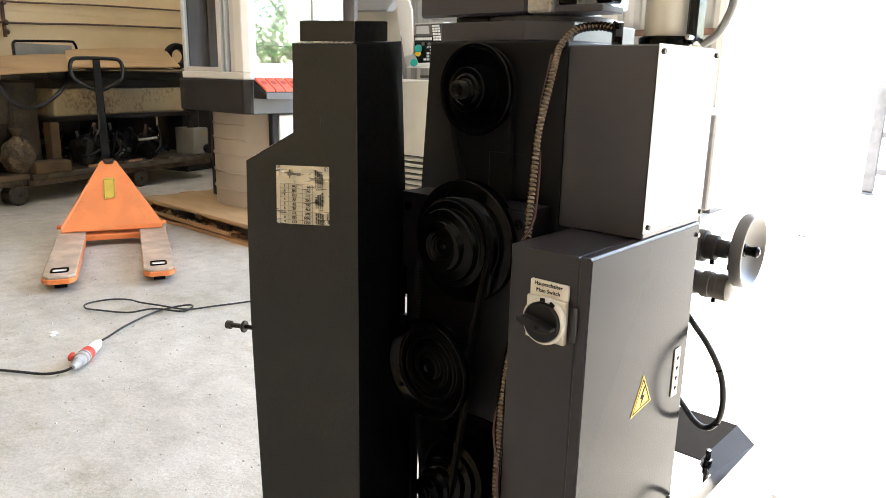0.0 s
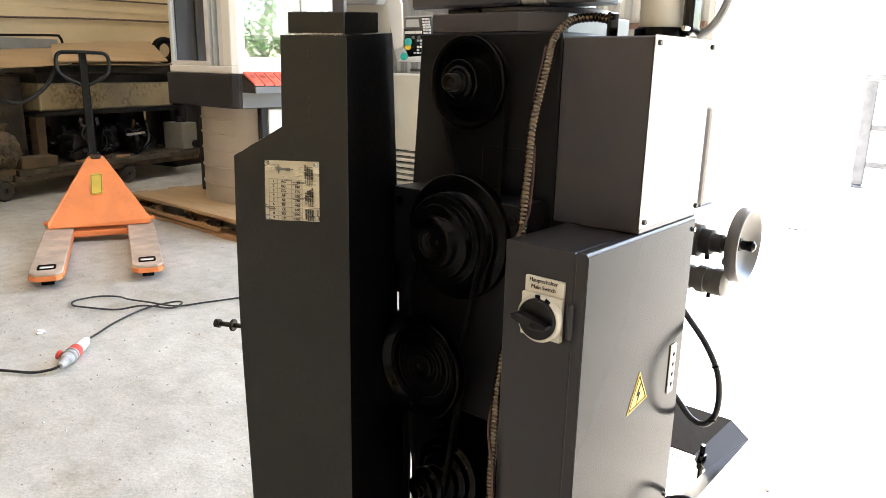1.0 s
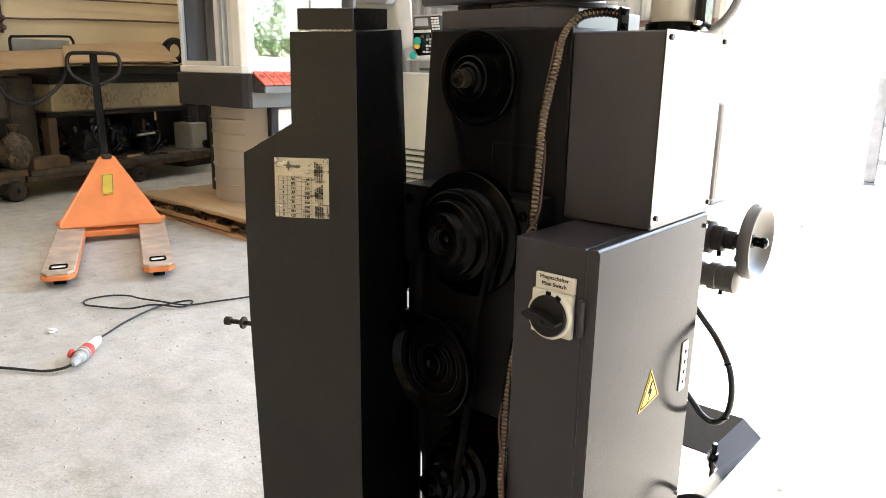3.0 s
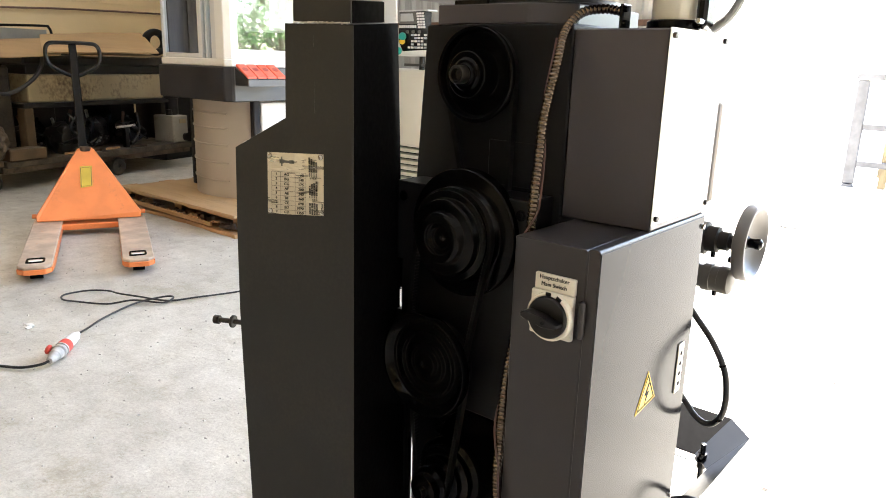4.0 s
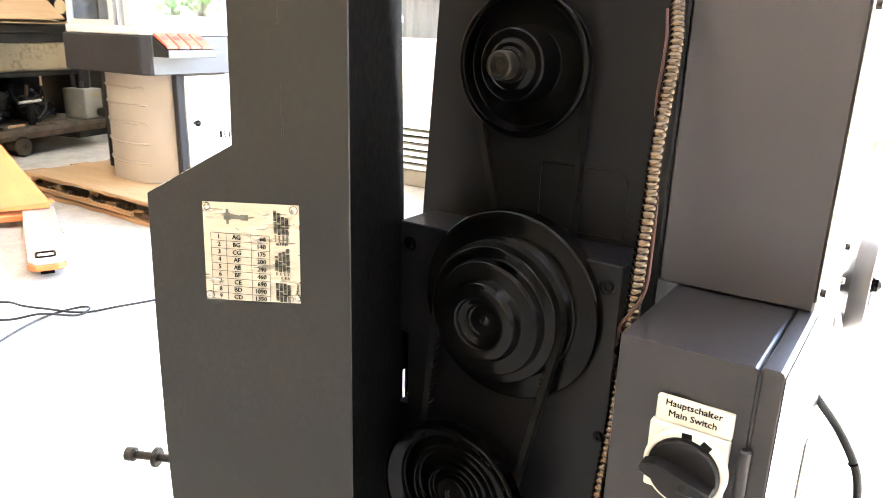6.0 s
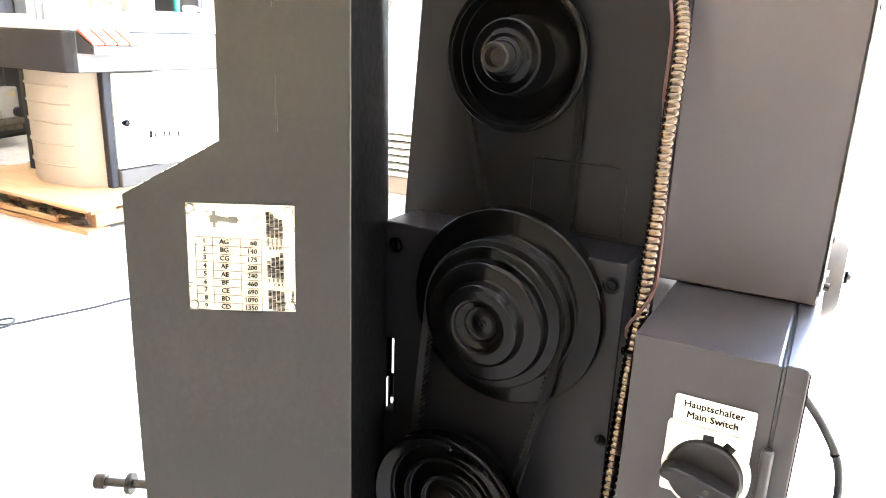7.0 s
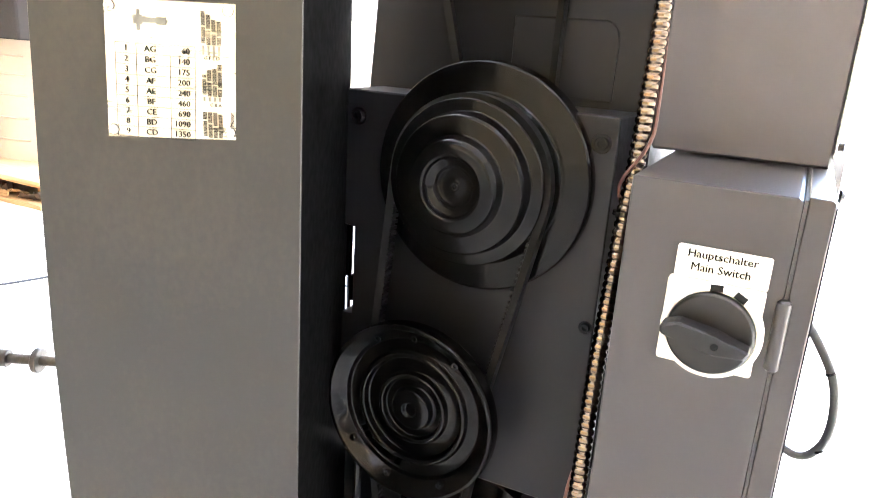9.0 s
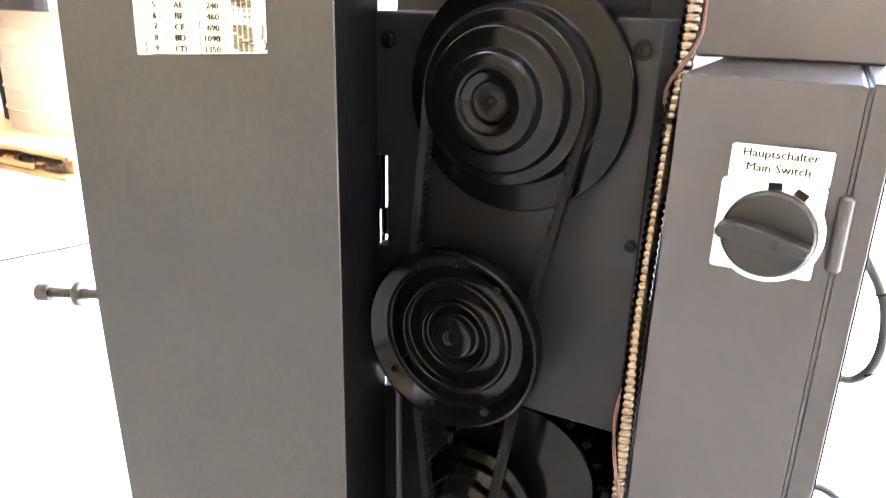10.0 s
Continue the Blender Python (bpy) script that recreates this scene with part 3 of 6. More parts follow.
for k in range(11):
    a = radians(8 + 16 * k)
    c, q = math.cos(a), math.sin(a)
    mp("motor_fin", box(-0.003, 0.003, 0.838, 0.95, 0.0785, 0.088, m=Matrix.Translation((P4[0] + 0.035, 0, P4[1] + 0.03)) @ Matrix.Rotation(radians(90) - a, 4, "Y")), INSIDE)
mp("rear_housing", box(-0.757, -0.6305, 1.11, 1.40, 0.877, 1.026, 0.003), REARGREY, "pale grey-brown gear housing")
# housing top: swivel table, column foot, conduit
foot = mp("column_foot", turned([(0, 1.119), (0.034, 1.119), (0.034, 1.130), (0.032, 1.132), (0, 1.132)], (-0.652, 0.952, 0), (0, 0, 1), 40), BLACK, "", True)
mp("column", turned([(0, 1.1325), (0.027, 1.1325), (0.0285, 1.136), (0.0285, 1.40), (0, 1.40)], (-0.652, 0.952, 0), (0, 0, 1), 40), CREAMPAINT, "cream painted round column", True)
mp("column_clamp", box(-0.620, -0.606, 0.94, 0.970, 1.1215, 1.23, 0.004), DARKSTEEL)
mp("clamp_screw", rod((-0.61, 0.925, 1.130), (-0.61, 0.94, 1.130), 0.0032, n=12), STEEL)
mp("conduit_socket", box(-0.698, -0.692, 0.888, 0.910, 1.1185, 1.1495, 0.0015), DARKSTEEL)
for zz in (1.126, 1.143):
    mp("socket_screw", rod((-0.692, 0.890, zz), (-0.6875, 0.890, zz), 0.0036, n=10), BLACK)


def ribbed(r, step=0.0055, deep=0.0009):
    return lambda g: r - deep * abs(math.cos(math.pi * g / step)) ** 5


def fine_line(points, step):
    line, out, left = smooth_line(points, 24), [], 0.0
    out.append(line[0])
    for a, b in zip(line, line[1:]):
        d = (b - a).length
        while left + d >= step:
            a = a + (b - a) * ((step - left) / d)
            d = (b - a).length
            out.append(a)
            left = 0.0
        left += d
    return out


conduit = thing("cable_conduit", "ribbed metal flexible conduit running down beside the pulleys", "conduit", at=(-0.74, 0.8, 0.8))
RUN = [(-0.700, 0.90, 1.141), (-0.722, 0.895, 1.144), (-0.742, 0.872, 1.138), (-0.748, 0.845, 1.115), (-0.736, 0.812, 1.080), (-0.7315, 0.786, 1.03), (-0.7310, 0.777, 1.00), (-0.7300, 0.772, 0.96), (-0.7305, 0.768, 0.92), (-0.7315, 0.766, 0.88), (-0.7350, 0.766, 0.83), (-0.7370, 0.760, 0.76), (-0.7352, 0.742, 0.71), (-0.7330, 0.729, 0.66), (-0.7320, 0.724, 0.62), (-0.7315, 0.721, 0.58), (-0.7290, 0.716, 0.54), (-0.7240, 0.7140, 0.50), (-0.7225, 0.7140, 0.46), (-0.726, 0.7140, 0.40), (-0.745, 0.740, 0.28), (-0.745, 0.80, 0.15)]
bm = tube(fine_line(RUN, 0.0056 / 14), ribbed(0.0062, 0.0056, 0.0011), 18)
bmesh.ops.translate(bm, verts=bm.verts, vec=(0.74, -0.8, -0.8))
part("sleeve", bm, CONDUIT, conduit, "", True)
# the lead swings round the conduit: beside it, across its front, behind, and across again
line = []
for q in smooth_line(RUN, 6):
    if 0.30 < q.z < 1.11:
        turn = np.interp(q.z, (0.30, 0.56, 0.60, 0.63, 0.67, 0.80, 0.840, 0.855, 0.872, 0.900, 0.98, 1.04, 1.11), (330, 320, 250, 190, 90, 60, 120, 190, 270, 380, 440, 530, 560))
        line.append(q + Vector((math.cos(radians(turn)), math.sin(radians(turn)), 0)) * 0.0079)
bm = tube(line, 0.0013, 8)
bmesh.ops.translate(bm, verts=bm.verts, vec=(0.74, -0.8, -0.8))
part("lead", bm, COPPERY, conduit, "thin brown-red lead strapped along the conduit", True)
tie = turned([(0.0070, -0.0016), (0.0088, -0.0016), (0.0088, 0.0016), (0.0070, 0.0016)], (0.0056, -0.034, 0.037), (0.04, 0.1, 1), 18)
part("cable_tie", tie, BLACK, conduit, "black cable tie")

# handwheel group on the operator's flank
wheel = mp("handwheel", turned([(0, -0.020), (0.020, -0.019), (0.050, -0.010), (0.056, -0.008), (0.0625, -0.006), (0.064, -0.003), (0.064, 0.011), (0.0625, 0.014), (0.059, 0.0145), (0.055, 0.011), (0.048, 0.002), (0.030, -0.007), (0.016, -0.010), (0, -0.010)], (-0.602, 1.229, 0.798), (1, 0, 0), 56), HANDWHEEL, "grey cast handwheel", True)
mp("hub_nut", turned([(0, 0.0), (0.011, 0.0), (0.011, 0.010), (0.008, 0.012), (0.008, 0.022), (0.009, 0.023), (0.009, 0.030), (0.004, 0.034), (0, 0.034)], (-0.6118, 1.229, 0.798), (1, 0, 0), 20), BLACK, "", True)
mp("feed_shaft", turned([(0, 0), (0.024, 0), (0.024, 0.068), (0.028, 0.069), (0.028, 0.088), (0.022, 0.090), (0.022, 0.108), (0.016, 0.110), (0.016, 0.126), (0.012, 0.127), (0.012, 0.1345), (0, 0.1345)], (-0.757, 1.229, 0.794), (1, 0, 0), 36), TRAYGREY, "", True)
mp("scale_ring", turned([(0.0285, 0), (0.0285, 0.016), (0.0225, 0.017), (0.0225, 0)], (-0.686, 1.229, 0.794), (1, 0, 0), 36), GREYPOST, "pale graduated ring", True)
mp("lower_housing", turned([(0, 0), (0.0225, 0), (0.0225, 0.078), (0.021, 0.079), (0, 0.079)], (-0.757, 1.229, 0.727), (1, 0, 0), 36), GREYPOST, "", True)
mp("lower_shaft", turned([(0, 0.0795), (0.020, 0.0795), (0.020, 0.09), (0.024, 0.091), (0.024, 0.105), (0.022, 0.106), (0.022, 0.118), (0.024, 0.119), (0.024, 0.136), (0.015, 0.140), (0, 0.140)], (-0.757, 1.229, 0.727), (1, 0, 0), 36), GREYPOST, "pale grey lower feed bearing", True)
for x, z in ((-0.645, 0.697), (-0.625, 0.76), (-0.655, 0.764)):
    mp("grub_screw", rod((x, 1.226, z), (x, 1.226, z + 0.01), 0.004, n=8), BLACK)
# flared chip pan round the base
zt, zb = 0.31, 0.255
rim = [(-0.624, 1.10), (-0.624, 1.52), (-0.684, 1.585), (-1.2, 1.585)]
low = [(-0.678, 1.10), (-0.678, 1.43), (-0.72, 1.475), (-1.2, 1.475)]
bm = bmesh.new()
for k in range(2):
    q = [(*rim[k], zt), (*rim[k + 1], zt), (*low[k + 1], zb), (*low[k], zb)]
    prism(q, (0, 0, -0.003), bm)
pan = mp("chip_pan", bm, PANSTEEL, "dark folded steel chip pan wall")
# back wall is darker than the pan's other walls
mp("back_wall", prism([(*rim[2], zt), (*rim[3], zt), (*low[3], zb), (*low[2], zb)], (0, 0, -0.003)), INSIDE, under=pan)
bm = bmesh.new()
prism([(-0.72, 1.4745, zb - 0.004), (-1.2, 1.4745, zb - 0.004), (-1.2, 1.45, zb - 0.004), (-0.73, 1.45, zb - 0.004)], (0, 0, -0.003), bm)
mp("pan_lip", bm, GREYHOSE, under=pan)
mp("levelling_bolt", turned([(0, 0.205), (0.006, 0.205), (0.006, 0.235), (0.010, 0.236), (0.010, 0.252), (0.015, 0.2522), (0.015, 0.255), (0.010, 0.256), (0.010, 0.270), (0.006, 0.271), (0.006, 0.292), (0, 0.293)], (-0.70, 1.462, 0), (0, 0, 1), 12), DARKSTEEL)
mp("pan_leg", box(-1.2, -0.82, 1.40, 1.449, 0.0, 0.246, 0.003), CAST)
# black hose loop at the cabinet's back edge
loop = thing("cable_loop", "black corrugated cable loop behind the switch cabinet", "cable", at=(-0.57, 1.06, 0.6))
bm = tube(fine_line([(-0.66, 1.045, 0.76), (-0.628, 1.05, 0.738), (-0.600, 1.055, 0.705), (-0.575, 1.06, 0.673), (-0.553, 1.06, 0.635), (-0.545, 1.06, 0.598), (-0.5465, 1.06, 0.566), (-0.5565, 1.06, 0.546), (-0.570, 1.06, 0.540), (-0.587, 1.06, 0.547), (-0.603, 1.058, 0.565), (-0.62, 1.052, 0.585), (-0.655, 1.045, 0.60)], 0.001), ribbed(0.0049, 0.004, 0.0002), 12)
bmesh.ops.translate(bm, verts=bm.verts, vec=(0.561, -1.06, -0.597))
part("hose", bm, CABLE, loop, "", True)
for c in ((-0.565, 1.06, 0.643), (-0.5595, 1.06, 0.555)):
    bm = turned([(0.0048, -0.0012), (0.0058, -0.0012), (0.0058, 0.0012), (0.0048, 0.0012)], Vector(c) - Vector((0.57 * -1, 1.06, 0.6)), (0.4, 0, -0.9), 14)
    part("cable_tie", bm, BLACK, loop)
low_loop = thing("lower_cable", "black corrugated cable bowing out behind the cabinet's lower edge", "cable", at=(-0.57, 1.06, 0.35))
bm = tube(fine_line([(-0.665, 1.045, 0.372), (-0.640, 1.055, 0.384), (-0.617, 1.06, 0.392), (-0.592, 1.06, 0.405), (-0.572, 1.06, 0.406), (-0.552, 1.06, 0.390), (-0.543, 1.06, 0.355), (-0.549, 1.06, 0.315), (-0.575, 1.055, 0.290), (-0.62, 1.045, 0.300), (-0.655, 1.04, 0.320)], 0.001), ribbed(0.0049, 0.004, 0.0002), 12)
bmesh.ops.translate(bm, verts=bm.verts, vec=(0.57, -1.06, -0.35))
part("hose", bm, CABLE, low_loop, "", True)
# second hose over the side box
hose2 = thing("upper_hose", "grey flexible hose rising from the side box lid", "hose", at=(-0.6, 0.98, 1.12))
bm = tube(fine_line([(-0.607, 0.97, 1.122), (-0.588, 0.965, 1.135), (-0.572, 0.955, 1.155), (-0.563, 0.945, 1.18), (-0.566, 0.94, 1.22), (-0.58, 0.94, 1.28)], 0.0016), ribbed(0.0055, 0.004, 0.0004), 10)
bmesh.ops.translate(bm, verts=bm.verts, vec=(0.6, -0.98, -1.12))
part("sleeve", bm, GREYHOSE, hose2, "", True)

# electric cabinet
def chamfered(x0, x1, y0, y1, z0, z1, c):
    """A folded sheet box with a chamfer along its upper outer edge."""
    return prism([(x0, y0, z0), (x1, y0, z0), (x1, y0, z1 - c), (x1 - c, y0, z1), (x0, y0, z1)], (0, y1 - y0, 0), bevel=0.0007)


cab = thing("switch_cabinet", "dark grey steel switch cabinet with main switch and hinged door", "electrical cabinet", at=(-0.67, 0.88, 0.30))
ci = Vector((0.67, -0.88, -0.30))


def cp(name, bm, material, label="", smooth=False, under=None):
    bmesh.ops.translate(bm, verts=bm.verts, vec=ci)
    return part(name, bm, material, under or cab, label, smooth)


cp("body", chamfered(-0.724, -0.6265, 0.722, 1.03, 0.3005, 0.872, 0.0022), CABGREY)
cp("seal", box(-0.6264, -0.6246, 0.7228, 1.026, 0.303, 0.8712), CABGREY)
door = cp("door", chamfered(-0.6245, -0.6103, 0.7213, 1.034, 0.3005, 0.8735, 0.0022), CABGREY, "dark grey folded steel door")
cp("door_face", box(-0.6102, -0.6093, 0.7225, 1.0325, 0.302, 0.8695, 0.0003), GLOSSGREY, "semi-gloss painted face with faint orange peel", under=door)
cp("hinge", rod((-0.6260, 0.7180, 0.767), (-0.6260, 0.7180, 0.812), 0.0042, n=14, chamfer=0.0015), CABGREY, "", True, door)
# warning sign
tri0 = [(-0.6091, 0.858, 0.621), (-0.6091, 0.919, 0.629), (-0.6091, 0.889, 0.676)]
sign = cp("warning_sign", prism(tri0, (0.0006, 0, 0)), YELLOW, "yellow triangular high-voltage sticker", under=door)
cx = Vector((-0.6085, 0.8887, 0.642))
edge = [Vector(p) for p in tri0]
bm = bmesh.new()
for a, b in zip(edge, edge[1:] + edge[:1]):
    a2, b2 = cx + (a - cx) * 0.88, cx + (b - cx) * 0.88
    a3, b3 = cx + (a - cx) * 0.76, cx + (b - cx) * 0.76
    for v in (a2, b2, a3, b3):
        v.x = -0.6084
    prism([a2, b2, b3, a3], (0.0003, 0, 0), bm)
cp("sign_border", bm, INK, under=sign)
bm = prism([(-0.6084, 0.892, 0.658), (-0.6084, 0.882, 0.642), (-0.6084, 0.888, 0.6415), (-0.6084, 0.884, 0.628), (-0.6084, 0.8965, 0.6455), (-0.6084, 0.890, 0.646), (-0.6084, 0.8965, 0.658)], (0.0003, 0, 0))
cp("sign_flash", bm, INK, under=sign)
plate = cp("lock_plate", box(-0.6095, -0.6070, 0.989, 1.008, 0.608, 0.686, 0.001), LABEL, "white plastic lock strip with dark holes", under=door)
for k in range(4):
    cp("lock_hole", rod((-0.6071, 0.9985, 0.622 + 0.016 * k), (-0.6065, 0.9985, 0.622 + 0.016 * k), 0.0035, n=10), INK, under=plate)
for zz in (0.855, 0.42):
    cp("hinge_screw", rod((-0.6095, 1.027, zz), (-0.6060, 1.027, zz), 0.0035, n=8), STEEL, under=door)

# main switch
sw = cp("main_switch", box(-0.6925, -0.636, 0.7135, 0.7219, 0.760, 0.8150, 0.002, seg=2), LABEL, "cream main switch base")
cp("switch_ring", turned([(0.0, -0.002), (0.0295, -0.002), (0.0295, -0.008), (0.0288, -0.0098), (0.0278, -0.0105), (0.0260, -0.0105), (0.0257, -0.0085), (0, -0.0085)], (-0.6624, 0.7145, 0.7876), (0, 1, 0), 56), LABEL, "", True, sw)
knob = cp("switch_knob", turned([(0.0, -0.0087), (0.0252, -0.0087), (0.0254, -0.0105), (0.0250, -0.0135), (0.0238, -0.0148), (0, -0.0148)], (-0.6624, 0.7145, 0.7876), (0, 1, 0), 48), KNOB, "black rotary knob turned to off", True, sw)
grip = [(-0.6935, 0.691, 0.7905), (-0.684, 0.691, 0.7945), (-0.662, 0.691, 0.7905), (-0.642, 0.691, 0.7845), (-0.645, 0.691, 0.7795), (-0.662, 0.691, 0.7780), (-0.684, 0.691, 0.7835), (-0.693, 0.691, 0.7850)]
cp("knob_grip", prism([(x + 0.0041, 0.685, z + 0.0021) for x, y, z in grip], (0, 0.0145, 0), bevel=0.0015), KNOB, under=sw)
cp("grip_screw", rod((-0.6574, 0.6848, 0.7866), (-0.6574, 0.6842, 0.7866), 0.0022, n=12), DARKSTEEL, under=sw)
for x, z, r in ((-0.6628, 0.8157, 4), (-0.6490, 0.8125, -30)):
    m = Matrix.Translation((x, 0.7034, z)) @ Matrix.Rotation(radians(-r), 4, "Y")
    cp("switch_mark", box(-0.0036, 0.0036, 0, 0.0004, -0.0022, 0.0022, m=m), INK, under=sw)
tag = cp("switch_label", box(-0.690, -0.636, 0.7165, 0.7219, 0.8152, 0.8350, 0.001), LABEL, "cream label plate with black lettering", under=None)
face = Matrix.Translation(ci) @ Matrix.Translation((-0.663, 0.7161, 0.0)) @ Matrix.Rotation(radians(90), 4, "X")
words("Hauptschalter", 0.0071, Matrix.Translation((-0.0005, 0, 0.8310)) @ face, INK, "lettering", cab)
words("Main Switch", 0.0071, Matrix.Translation((-0.0005, 0, 0.8228)) @ face, INK, "lettering", cab)

# opened belt cover
cover = thing("belt_cover", "dark grey folded sheet belt cover swung open beside the machine", "machine cover", at=(-0.95, 0.65, 0))
vi = Vector((0.95, -0.65, 0))


def vp(name, bm, material, label="", smooth=False, under=None):
    bmesh.ops.translate(bm, verts=bm.verts, vec=vi)
    return part(name, bm, material, under or cover, label, smooth)


front = [on_cover(s, 0, z) for s, z in ((0, 0.0), (0, 1.111), (-0.088, 1.111), (-0.089, 0.998), (-0.1610, 0.958), (-0.1630, 0.85), (-0.1640, 0.74), (-0.1625, 0.66), (-0.1570, 0.45), (-0.150, 0.0))]
vp("front_panel", prism(front, NB * 0.002, bevel=0.0006), COVERGREY)
# flanks are near-black, much darker than the cover's front
vp("side_flange", prism([on_cover(0, 0.0022, 0.0), on_cover(0, 0.0022, 1.1105), on_cover(0, 0.170, 1.1220), on_cover(0, 0.193, 0.915), on_cover(0, 0.198, 0.782), on_cover(0, 0.198, 0.730), on_cover(0, 0.200, 0.698), on_cover(0, 0.217, 0.66), on_cover(0, 0.238, 0.50), on_cover(0, 0.255, 0.0)], -U * 0.002), INSIDE, "near-black flank of the cover")
vp("top_plate", prism([on_cover(-0.0025, 0.0025, 1.1085), on_cover(-0.0875, 0.0025, 1.1085), on_cover(-0.0875, 0.15, 1.1186), on_cover(-0.0025, 0.168, 1.1198)], (0, 0, 0.002)), COVERGREY)
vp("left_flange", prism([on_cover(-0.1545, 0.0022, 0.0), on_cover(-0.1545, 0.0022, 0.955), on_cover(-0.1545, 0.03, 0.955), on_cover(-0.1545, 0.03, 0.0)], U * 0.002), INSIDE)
vp("collar", prism([on_cover(-0.003, 0.001, 1.112), on_cover(-0.003, 0.117, 1.1195), on_cover(-0.003, 0.117, 1.1462), on_cover(-0.003, 0.001, 1.1385)], U * -0.0745, bevel=0.001), COVERGREY)
# thin near-black plate over the collar's right side
vp("collar_dark_side", prism([on_cover(-0.0028, 0.004, 1.1127), on_cover(-0.0028, 0.116, 1.1200), on_cover(-0.0028, 0.116, 1.1456), on_cover(-0.0028, 0.004, 1.138)], U * 0.0012), INSIDE)
# ragged weld bead along the collar's foot
bead = [on_cover(-0.004 - 0.0735 * k / 40, -0.0004 + 0.0005 * random.random(), 1.1122 + 0.0007 * random.random()) for k in range(41)]
vp("weld_bead", tube(bead, lambda g: 0.0007 + 0.0004 * random.random(), 6), BRIGHTWELD, "rough bare weld bead", True)
knuckles = thing("cover_hinge", "black hinge knuckles between cover and machine", "hinge", at=(-0.995, 0.82, 0.72))
for a, b, off in ((0.7005, 0.7255, 0.0004), (0.7265, 0.7765, -0.0035)):
    base = Vector((-0.9915, 0.8155, 0)) + Vector((0.83, 0.55, 0)) * (off)
    bm = rod(base + Vector((0, 0, a)), base + Vector((0, 0, b)), 0.0042, n=16, chamfer=0.0006)
    bmesh.ops.translate(bm, verts=bm.verts, vec=(0.995, -0.82, -0.72))
    part("knuckle", bm, BLACK, knuckles)
for a, b, pts in ((0.7005, 0.7255, ((-0.9905, 0.8135), (-0.9702, 0.8135), (-0.9702, 0.8170), (-0.9905, 0.8170))), (0.7265, 0.7765, ((-0.9965, 0.8150), (-0.9905, 0.7930), (-0.9875, 0.7945), (-0.9930, 0.8160)))):
    bm = prism([(x, y, a) for x, y in pts], (0, 0, b - a))
    bmesh.ops.translate(bm, verts=bm.verts, vec=(0.995, -0.82, -0.72))
    part("hinge_leaf", bm, BLACK, knuckles)
bm = rod((-0.9935, 0.8155, 0.640), (-0.9935, 0.8155, 0.795), 0.0018, n=10)
bmesh.ops.translate(bm, verts=bm.verts, vec=(0.995, -0.82, -0.72))
part("pin", bm, BLACK, knuckles)
vp("edge_strip", prism([on_cover(0, 0.2325, 0.0), on_cover(0, 0.2325, 0.525), on_cover(0, 0.2465, 0.525), on_cover(0, 0.2465, 0.0)], U * 0.0105), INSIDE)
# clamping screw through the cover's left flange
la, lb = on_cover(-0.150, 0.012, 0.7145), on_cover(-0.203, 0.012, 0.7145)
screw = vp("clamp_rod", rod(la, lb, 0.0036, n=20), DULL, "dark clamping screw with collar", True)
vp("rod_head", rod(lb, on_cover(-0.2115, 0.012, 0.7145), 0.0062, n=24, chamfer=0.0007), DULL, "", True, screw)
vp("rod_collar", rod(on_cover(-0.1805, 0.012, 0.7145), on_cover(-0.1845, 0.012, 0.7145), 0.0088, n=28, chamfer=0.0006), DULL, "", True, screw)
# speed chart
def crinkled(corners, n=96):
    """A thin foil plate whose face is buckled by shallow horizontal creases."""
    (a, b, c, d) = corners
    bm = bmesh.new()
    front, back = [], []
    for j in range(n + 1):
        for i in range(n + 1):
            u, v = i / n, j / n
            s_ = (a[0] * (1 - u) + b[0] * u) * (1 - v) + (d[0] * (1 - u) + c[0] * u) * v
            z_ = (a[1] * (1 - u) + b[1] * u) * (1 - v) + (d[1] * (1 - u) + c[1] * u) * v
            q = Vector((s_ * 95, 3.1, z_ * 330))
            h = abs(noise.noise(q)) * 0.00040 + noise.noise(Vector((s_ * 260, 7.7, z_ * 120))) * 0.00010
            edge_ = min(1.0, 12 * min(u, 1 - u, v, 1 - v))
            front.append(bm.verts.new(on_cover(s_, -0.0009 - h * edge_, z_)))
            back.append(bm.verts.new(on_cover(s_, -0.0004, z_)))
    w = n + 1
    for j in range(n):
        for i in range(n):
            k = j * w + i
            bm.faces.new((front[k], front[k + 1], front[k + w + 1], front[k + w]))
    rim = list(range(w)) + [j * w + n for j in range(1, w)] + [n * w + i for i in range(n - 1, -1, -1)] + [j * w for j in range(n - 1, 0, -1)]
    for k, q in zip(rim, rim[1:] + rim[:1]):
        bm.faces.new((front[k], back[k], back[q], front[q]))
    bm.faces.new([back[k] for k in rim])
    bmesh.ops.delete(bm, geom=[v for v in bm.verts if not v.link_faces], context="VERTS")
    return bm


sp = vp("speed_plate", crinkled(((-0.1155, 0.9545), (-0.0390, 0.9560), (-0.0398, 0.8780), (-0.1172, 0.8752))), PLATE, "engraved aluminium speed chart, dented foil", True)
FACE = Matrix.Translation(vi) @ Matrix(((U.x, 0, -NB.x, R0.x - NB.x * 0.0018), (U.y, 0, -NB.y, R0.y - NB.y * 0.0018), (0, 1, 0, 0), (0, 0, 0, 1)))


def fl(s, z):
    return FACE @ Matrix.Translation((s, z, 0))


def bar(s0, s1, z0, z1, bm):
    return prism([on_cover(s, -0.00190, z) for s, z in ((s0, z0), (s1, z0), (s1, z1), (s0, z1))], -NB * 0.00012, bm)


rows = ((1, "AG", 60), (2, "BG", 140), (3, "CG", 175), (4, "AF", 200), (5, "AE", 240), (6, "BF", 460), (7, "CE", 690), (8, "BD", 1090), (9, "CD", 1350))
